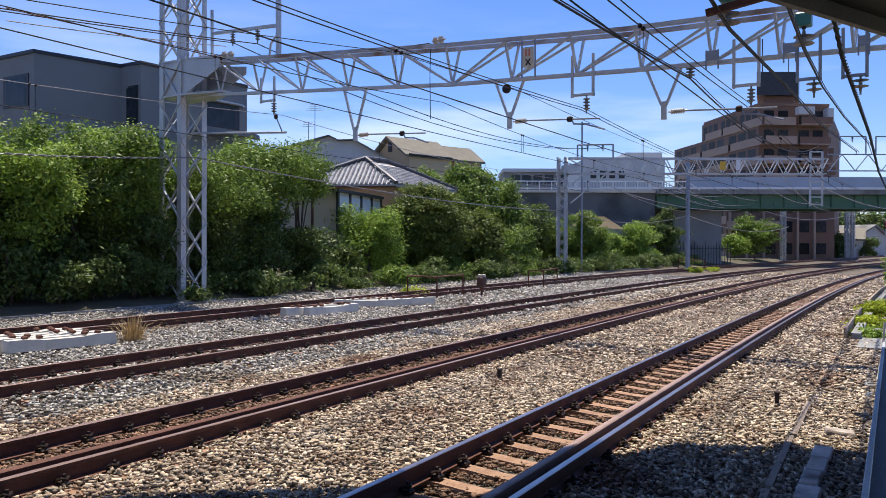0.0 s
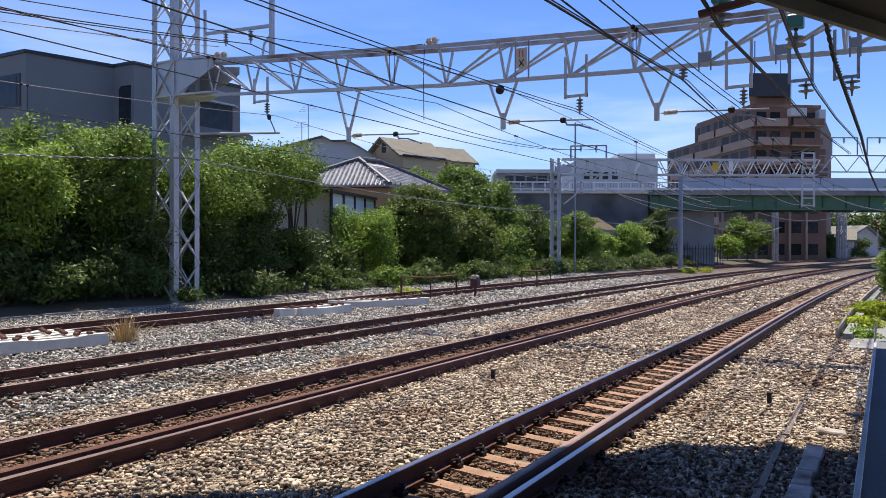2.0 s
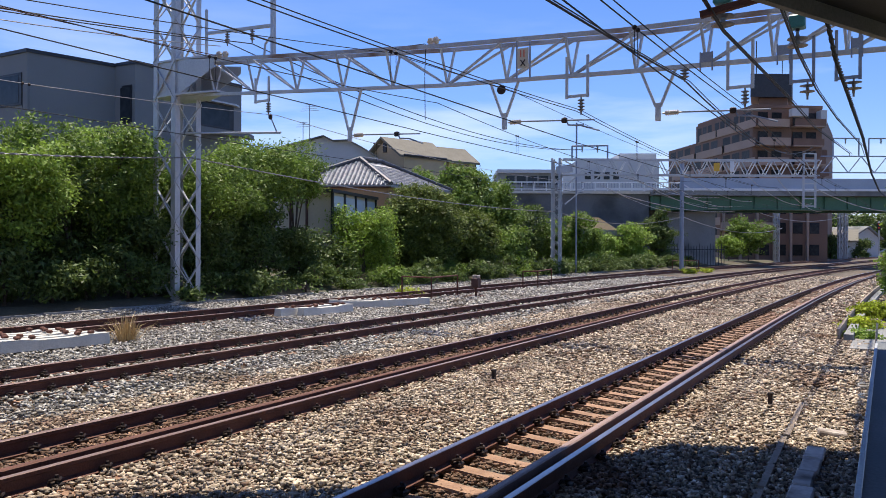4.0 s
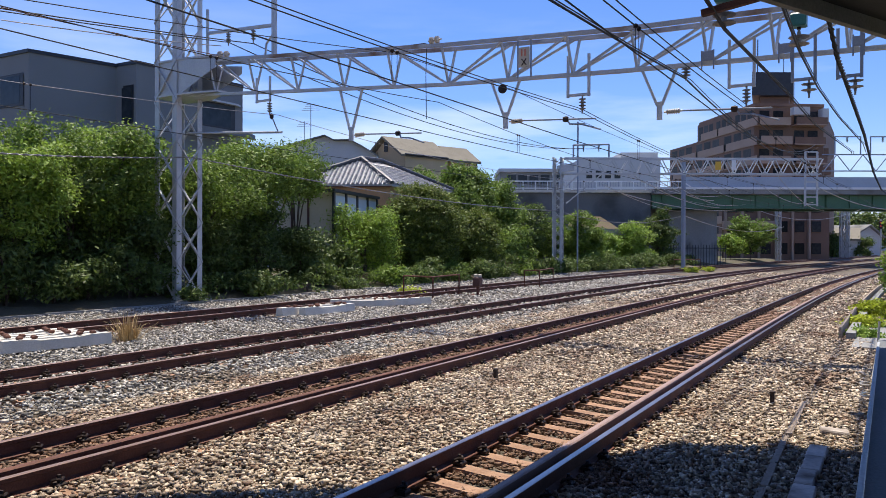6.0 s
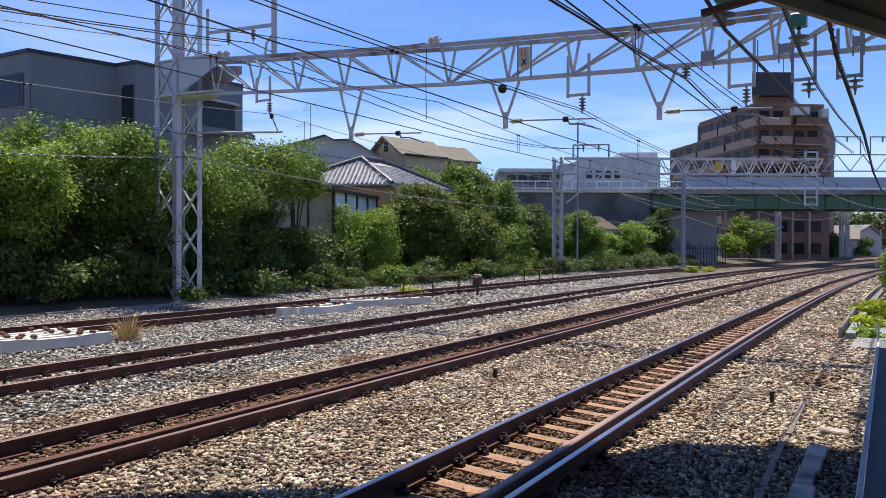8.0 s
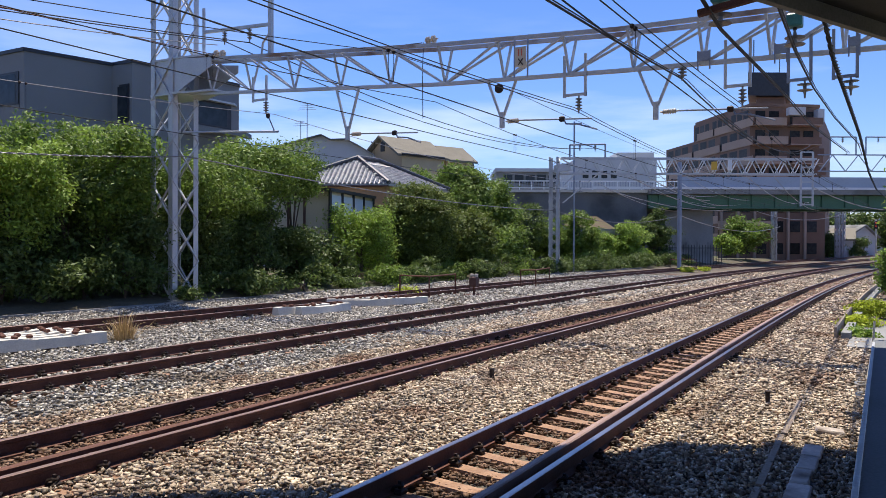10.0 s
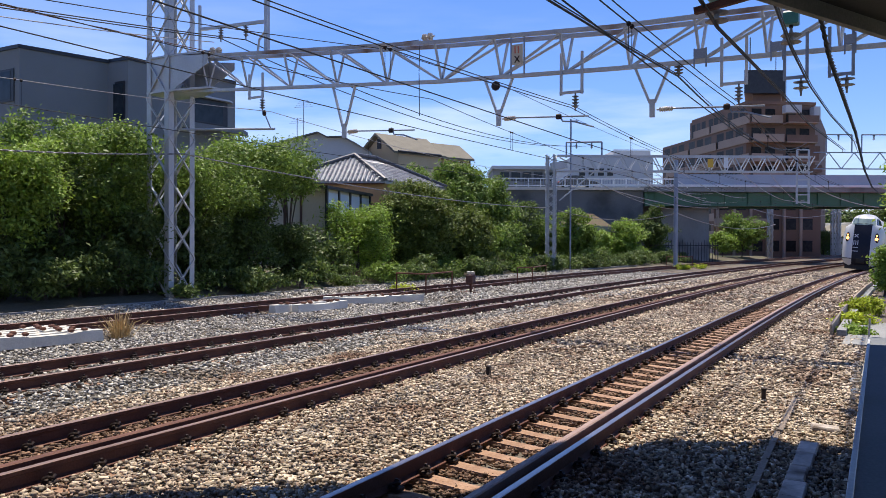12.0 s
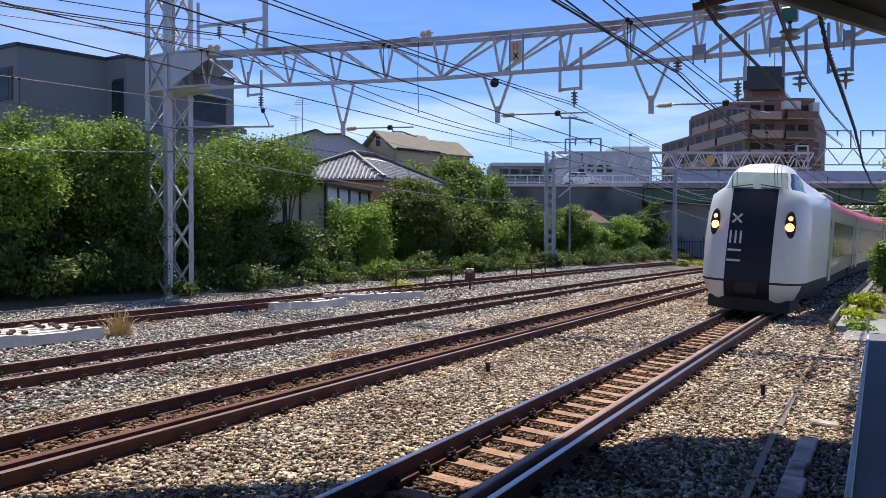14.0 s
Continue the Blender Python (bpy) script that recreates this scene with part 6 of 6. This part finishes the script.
def make_wires():
    # each track's messenger and contact wire with droppers: offset, contact height, messenger height, sag, far offset
    for o, zc, zm, sag, t in ((-15.95, 4.93, 5.95, 0.65, 3), (-10.3, 4.95, 5.81, 0.62, 2), (-6.45, 4.52, 5.27, 0.42, 1), (-2.76, 4.47, 5.03, 0.32, 0)):
        ys = (-14, BEAM_Y, 48, 80)
        sup = [Vector((o, -14, zm))] + [Vector((o, BEAM_Y, zm))] + [on_line(TRACKS[t] + 0.3 * (-1) ** k, y)[0] + Vector((0, 0, zm + 0.25 - SLOPE * TRACKS[t])) for k, y in enumerate(ys[2:])]
        con = [Vector((o, -14, zc))] + [Vector((o, BEAM_Y, zc))] + [Vector((p.x, p.y, zc + 0.2)) for p in sup[2:]]
        sags = (sag, sag, sag)
        strand(sup, 0.009, COPPER if t == 3 else WIRE, "stranded messenger wire above the track", sags)
        if t < 2:
            strand([p + Vector((0.10, 0, 0.02)) for p in sup], 0.008, WIRE, "second stranded messenger wire above the track", sags)
        strand(con, 0.010, WIRE, "grooved contact wire above the track", (0.02, 0.02, 0.02))
        for k in range(3):
            n = 5
            for i in range(1, n):
                f = (i - 0.25) / n
                a = sup[k].lerp(sup[k + 1], f) - Vector((0, 0, 4 * sag * f * (1 - f)))
                b = con[k].lerp(con[k + 1], f)
                if a.y < 2:
                    continue
                dr = thing("dropper", "thin pair of dropper wires between messenger and contact wire", "wire", group="droppers")
                for q in (0, 0.14):
                    off = (con[k + 1] - con[k]).normalized() * q
                    part("dropper_wire", Geo().rod(a + off, b + off, 0.005, 5), WIRE, dr)
                    part("clamp", Geo().lathe([(0.012, -0.03), (0.03, -0.015), (0.03, 0.015), (0.012, 0.03)], 8, Matrix.Translation(a + off)), IRON, dr)
    # thick feeders over the nearest track
    strand([(-3.88, -8, 4.75), (-3.93, BEAM_Y, 5.74), (-3.75, 48.00, 7.78)], 0.019, WIRE, "thick dark feeder wire", (0.15, 0.9))
    strand([(-3.76, -8, 4.70), (-3.81, BEAM_Y, 5.70), (-3.57, 48.00, 7.67)], 0.010, WIRE, "thin dark feeder wire", (0.15, 0.9))
    strand([(-1.92, 9.03, 5.00), (-1.90, 10.47, 4.89), (-1.88, BEAM_Y, 5.23), (-1.96, 25.00, 5.65), (-1.58, 40.00, 6.41), across(33.2, 62, 9.5)], 0.019, WIRE, "thick dark feeder wire", ())
    strand([(-1.86, 8.89, 4.95), (-1.84, 10.30, 4.84), (-1.82, BEAM_Y, 5.21), (-1.88, 25.00, 5.63), (-1.49, 40.00, 6.41), across(33.4, 62, 9.5)], 0.010, WIRE, "thin dark feeder wire", ())
    strand([(-1.18, 9.61, 5.07), (-1.22, 12.72, 5.03), (-1.3, BEAM_Y, 5.28), (-1.33, 25.00, 5.82), (-1.01, 36.00, 6.30), across(34.5, 62, 9.5)], 0.019, WIRE, "thick dark feeder wire", ())
    strand([(-1.12, 9.37, 4.99), (-1.16, 12.41, 4.95), (-1.25, BEAM_Y, 5.26), (-1.29, 25.00, 5.82), (-0.95, 36.00, 6.30), across(34.7, 62, 9.5)], 0.009, WIRE, "thin dark feeder wire", ())
    strand([(-0.84, 11.65, 5.67), (-0.77, 14.00, 5.16), (-0.69, 26.00, 5.37), (-0.70, 40.00, 5.45), (-0.50, 52.00, 5.42), (0.80, 80.00, 5.6)], 0.024, WIRE, "dark cable wound with spiral hanger wire", (), True)
    # feeders on the mast side
    a, b = (-18.04, 17.20, 8.42), (-16.97, 17.20, 8.24)
    strand([(-18.9, 2, 6.9), a, across(9.35, 51, 8.55)], 0.016, WIRE, "dark feeder wire beside the mast", (0.1, 1.0))
    strand([(-17.9, 2, 6.7), b, across(10.38, 51, 8.55)], 0.016, WIRE, "dark feeder wire beside the mast", (0.1, 1.0))
    strand([(-18.30, 10.23, 7.38), (-18.37, 17.20, 8.35)], 0.014, COPPER, "bright tensioned wire to the mast", (0.05,))
    strand([(-17.00, 9.50, 7.28), (-19.84, 14.40, 8.30), (-18.37, 17.20, 8.03)], 0.012, RUST, "reddish old wire to the beam", (0.02, 0.02))
    strand([(-16.69, 17.10, 7.82), (-10.65, 17.10, 7.39)], 0.012, WIRE, "dark jumper wire along the beam", (0.08,))
    strand([(-12.60, 6.86, 6.09), (-11.91, 17.30, 7.36), (-11.39, 24.00, 7.47), across(14.68, 51, 8.16)], 0.010, WIRE, "thin dark wire over the tracks", (0.05, 0.02, 0.1))
    strand([(-10.61, 17.10, 7.39), (-10.64, 17.10, 6.58), (-10.62, 17.10, 5.38)], 0.010, WIRE, "dark jumper wire hanging from the beam", ())
    strand([(-19.8, 4, 4.05), (-19.75, 11.07, 4.37), (-19.55, 17.0, 4.86), (-19.36, 48.00, 4.37), across(18.96, 60, 4.41)], 0.015, PORCELAIN, "pale twisted messenger cable along the hedge", (0.05, 0.05, 0.35, 0.7), True)
    # low bright wires before the bridge
    for p, q, sag in (((-15.46, 48.00, 5.58), across(28.85, 75, 5.58), 0.5), (across(12.77, 51, 6.70), across(26.81, 74, 5.75), 0.5), (across(13.91, 51, 6.71), across(26.26, 74, 6.41), 0.4),
                      (across(18.96, 60, 4.41), across(42.11, 94, 4.40), 0.9), (across(29.27, 70, 5.20), across(41.15, 75, 5.64), 0.9), (across(24.94, 51, 6.07), across(35.07, 60, 4.93), 0.3)):
        strand([p, q], 0.03, COPPER, "bright wire sagging before the bridge", (sag,))
    # thinner wires with line insulators over the far tracks
    for ua, za, ub, db, zb, sag in ((12.0, 6.9, 27.0, 74, 6.9, 0.6), (14.6, 6.85, 29.0, 76, 6.1, 0.7), (16.4, 6.8, 31.0, 76, 6.6, 0.5), (20.5, 6.8, 36.0, 74, 6.3, 0.8), (22.4, 6.75, 38.0, 76, 5.6, 0.6), (10.6, 6.2, 24.0, 76, 5.4, 0.4)):
        p, q = across(ua, 51, za), across(ub, db, zb)
        strand([p, q], 0.022, COPPER, "bright thin wire slung from the far beam", (sag,))
        li = thing("line_insulator", "small dark insulator in a wire before the bridge", "insulator", group="line insulators")
        for f in (0.35, 0.7):
            insulator(li, Matrix.Translation(p.lerp(q, f) + Vector((0, 0, -4 * sag * f * (1 - f)))) @ (q - p).to_track_quat("Z", "Y").to_matrix().to_4x4(), 3, 0.08)
    hs = thing("feeder_insulator", "grey disc insulator that hangs the feeder from the beam", "insulator")
    insulator(hs, pose(-3.92, BEAM_Y, 6.03, 180), 3, 0.10, PORCELAIN, 0.07)
    # large insulators under the canopy beam
    bm_ = thing("feeder_support", "rusty steel arm with large grey insulators under the canopy", "bracket")
    p, q = Vector((-1.90, 10.47, 4.91)), Vector((-1.22, 12.72, 5.06))
    part("arm", Geo().bar((-2.03, 9.73, 4.92), (-1.31, 9.69, 5.01), 0.08, 0.08), RUST, bm_)
    for w in (p, q):
        insulator(bm_, Matrix.Translation(w + Vector((0, 0, -0.02))), 2, 0.15, PORCELAIN, 0.11)
        part("cover", Geo().box((w.x, w.y, w.z + 0.42), (0.22, 0.22, 0.2), chamfer=0.02), TEAL, bm_, "teal plastic insulator cover")
        part("hook", Geo().rod((w.x, w.y, w.z + 0.28), (w.x, w.y, w.z + 0.75), 0.03, 8), IRON, bm_)


def make_small():
    # stacked spare sleepers with rusty shoulders
    spare = Geo()
    L, w, h = 2.0, 0.26, 0.22
    pr = [(-1.0, 0.22), (-0.62, 0.22), (-0.35, 0.185), (0.35, 0.185), (0.62, 0.22), (1.0, 0.22)]
    for i in range(len(pr) - 1):
        (xa, za), (xb, zb) = pr[i], pr[i + 1]
        spare.add([(xa, -0.15, 0), (xa, -0.11, za), (xa, 0.11, za), (xa, 0.15, 0), (xb, -0.15, 0), (xb, -0.11, zb), (xb, 0.11, zb), (xb, 0.15, 0)],
                  [(0, 1, 5, 4), (1, 2, 6, 5), (2, 3, 7, 6), (0, 4, 7, 3)] + ([(3, 2, 1, 0)] if i == 0 else []) + ([(4, 5, 6, 7)] if i == len(pr) - 2 else []))
    first = thing("spare_sleeper", "new pale concrete sleeper with rusty rail shoulders lying beside the track", "sleeper", group="spare sleepers")
    part("body", spare, CONCRETE, first)
    for x in (-0.68, -0.42, 0.42, 0.68):
        part("shoulder", Geo().box((x, 0, 0.245), (0.09, 0.11, 0.07), chamfer=0.02), RUST, first, "rusty iron shoulder")
    z = 0.0
    first.matrix_basis = pose(-13.75, 8.75, 0.05, 0, 0, 80)
    for i in range(1, 5):
        copy_thing(first, pose(-13.75 - 0.34 * i, 8.6 + 0.12 * (i % 2), 0.055, 0, 0, 80))
    for i, (x, y, r) in enumerate(((-14.1, 17.3, 84), (-14.5, 16.8, 84), (-14.2, 21.3, 40), (-14.35, 20.8, 36), (-14.5, 20.3, 40), (-14.7, 19.75, 35))):
        copy_thing(first, pose(x, y, 0.055, 0, 0, r))
    # pipe barriers
    for pts, zr in ((((-16.1, 24.3), (-14.6, 24.0), (-14.95, 26.6)), 0.85), (((-14.8, 32.6), (-14.3, 33.2), (-15.0, 36.6)), 0.85), (((-15.0, 62.0), (-13.6, 65.0)), 0.9)):
        f = thing("pipe_barrier", "low rusty pipe barrier between the tracks", "barrier", group="pipe barriers")
        for x, y in pts:
            part("post", Geo().rod((x, y, -0.2), (x, y, zr), 0.03, 8), RUST, f)
        for (xa, ya), (xb, yb) in zip(pts, pts[1:]):
            part("rail", Geo().rod((xa, ya, zr), (xb, yb, zr), 0.028, 8), RUST, f)
    # dwarf signal
    s = thing("ground_signal", "rusty dwarf signal box on a short post", "signal", pose(-14.05, 26.5, 0.03))
    part("post", Geo().rod((0, 0, -0.1), (0, 0, 0.35), 0.05, 10), RUST, s)
    part("case", Geo().box((0, 0, 0.55), (0.30, 0.26, 0.40), chamfer=0.05), REDBROWN, s)
    for q in (-0.09, 0.09):
        part("lamp_hood", Geo().lathe([(0.075, 0), (0.085, 0.10), (0.05, 0.12)], 12, pose(q, 0, 0.74)), PALEPORC, s, "pale round lens")
    part("foot", Geo().box((0, 0, 0.0), (0.5, 0.4, 0.1), chamfer=0.02), RUST, s)
    sg = thing("line_signal", "dark signal head with red lamps down the line", "signal")
    p = across(54.67, 95)
    part("pole", Geo().rod((p.x, p.y, -0.3), (p.x, p.y, 5.4), 0.09, 10), GALV, sg)
    part("head", Geo().box((p.x, p.y - 0.15, 4.7), (0.42, 0.25, 1.0), chamfer=0.05), DARKTRIM, sg)
    for q in (0.35, -0.25):
        part("lamp", Geo().lathe([(0.10, 0), (0.08, 0.04)], 12, pose(p.x, p.y - 0.28, 4.7 + q * 0.7, 90)), SIGNAL_RED, sg, "lit red lamp")
    # stakes in the ballast
    for x, y, h in ((-5.45, 10.9, 0.17), (-1.4, 11.36, 0.2)):
        st = thing("marker_stake", "short dark iron stake in the ballast", "stake", pose(x, y, SLOPE * x - 0.2), group="marker stakes")
        part("shaft", Geo().box((0, 0, h / 2), (0.055, 0.055, h), chamfer=0.01), IRON, st)
        part("cap", Geo().box((0, 0, h), (0.07, 0.07, 0.03), chamfer=0.01), IRON, st)
    # timber planks and the concrete trough in the shade
    for (xa, ya), (xb, yb) in (((-1.03, 11.7), (-1.0, 9.6)), ((-1.02, 9.5), (-0.98, 7.4)), ((-0.98, 7.3), (-0.95, 5.2))):
        solid("plank", Geo().bar((xa, ya, -0.15), (xb, yb, -0.15), 0.065, 0.05), TIMBER, "weathered narrow timber plank lying on ballast", "plank", group="planks")
    tr = thing("cable_trough", "concrete cable trough with separate lids in the ballast", "cable trough")
    for i in range(1, 12):
        y = 9.35 - i * 0.515 + 0.01 * (i % 3)
        part("lid", Geo().box((-0.66 + 0.004 * ((i * 7) % 3 - 1), y, -0.135 + 0.006 * (i % 2)), (0.20 - 0.012 * (i % 4), 0.47 + 0.015 * (i % 3), 0.06), pose(0.006 * ((i * 5) % 3 - 1), 0, 0), chamfer=0.012), LID, tr)
    part("channel", Geo().box((-0.66, 6.1, -0.22), (0.24, 5.8, 0.12)), OLDCONC, tr)
    solid("broken_slab", Geo().box((0, 0, 0), (0.5, 0.22, 0.06), chamfer=0.015), LID, "pale flat concrete slab on the ballast", "slab", m=pose(-0.55, 9.95, -0.13, 3, 4, 12) @ Matrix.Diagonal((0.6, 0.8, 1, 1)))
    solid("concrete_path", Geo().prism([(-0.72, 18.6), (0.7, 18.6), (0.9, 24), (-0.68, 24)], -0.3, -0.13), OLDCONC, "short worn concrete path among the weeds", "path", kind="structure")
    coil = [(-0.24 + 0.10 * math.cos(a * 0.5) * (1 + a * 0.01), 12.1 + 0.34 * math.sin(a * 0.5), -0.1 + 0.012 * a) for a in range(26)]
    solid("cable_loop", Geo().tube(coil + [(-0.22, 12.7, 0.1), (-0.16, 13.2, 0.5), (-0.14, 13.3, 0.9)], 0.016, 6), PALEPORC, "loose pale cable coiled beside the platform", "cable")
    # edging board of the cable route
    e = thing("edging", "dark timber edging boards along the cable route", "edging", kind="structure")
    ys = [20.2, 24, 28, 32, 36, 40, 46, 54, 62]
    for ya, yb in zip(ys, ys[1:]):
        (p, _), (q, _) = on_line(-1.08, ya), on_line(-1.08, yb)
        part("board", Geo().bar((p.x, p.y, -0.05), (q.x, q.y, -0.05), 0.06, 0.34), TIMBER, e)
        (p, _), (q, _) = on_line(-0.86, ya), on_line(-0.86, yb)
        part("trough", Geo().bar((p.x, p.y, -0.1), (q.x, q.y, -0.1), 0.2, 0.2), OLDCONC, e)
    # kerb along the hedge
    k = thing("kerb", "low concrete kerb at the foot of the hedge", "kerb", kind="structure")
    y = 4.0
    while y < 62:
        (p, _), (q, _) = on_line(-19.55, y), on_line(-19.55, y + 1.97)
        part("kerb_stone", Geo().bar((p.x, p.y, 0.10), (q.x, q.y, 0.08), 0.14, 0.16), OLDCONC, k)
        y += 2.0


make_ground()
make_tracks()
make_portal()
make_beam_trim()
make_far_portal()
make_bridge()
make_mansion()
make_grey_house()
make_tiled_house()
make_back_houses()
make_trees()
make_dry_grass()
TRAIN = [coach("white express train end car, dark front band, red roof", True),
         coach("grey express train car with red roof", False), coach("grey express train car with red roof", False)]
ROAD_Z = 7.62
ROAD_CARS = [car("dark small car driving on the bridge approach", CAR_DARK), car("white car driving on the bridge approach", CAR_WHITE)]
make_platform()
make_wires()
make_small()
make_ballast()
motions()
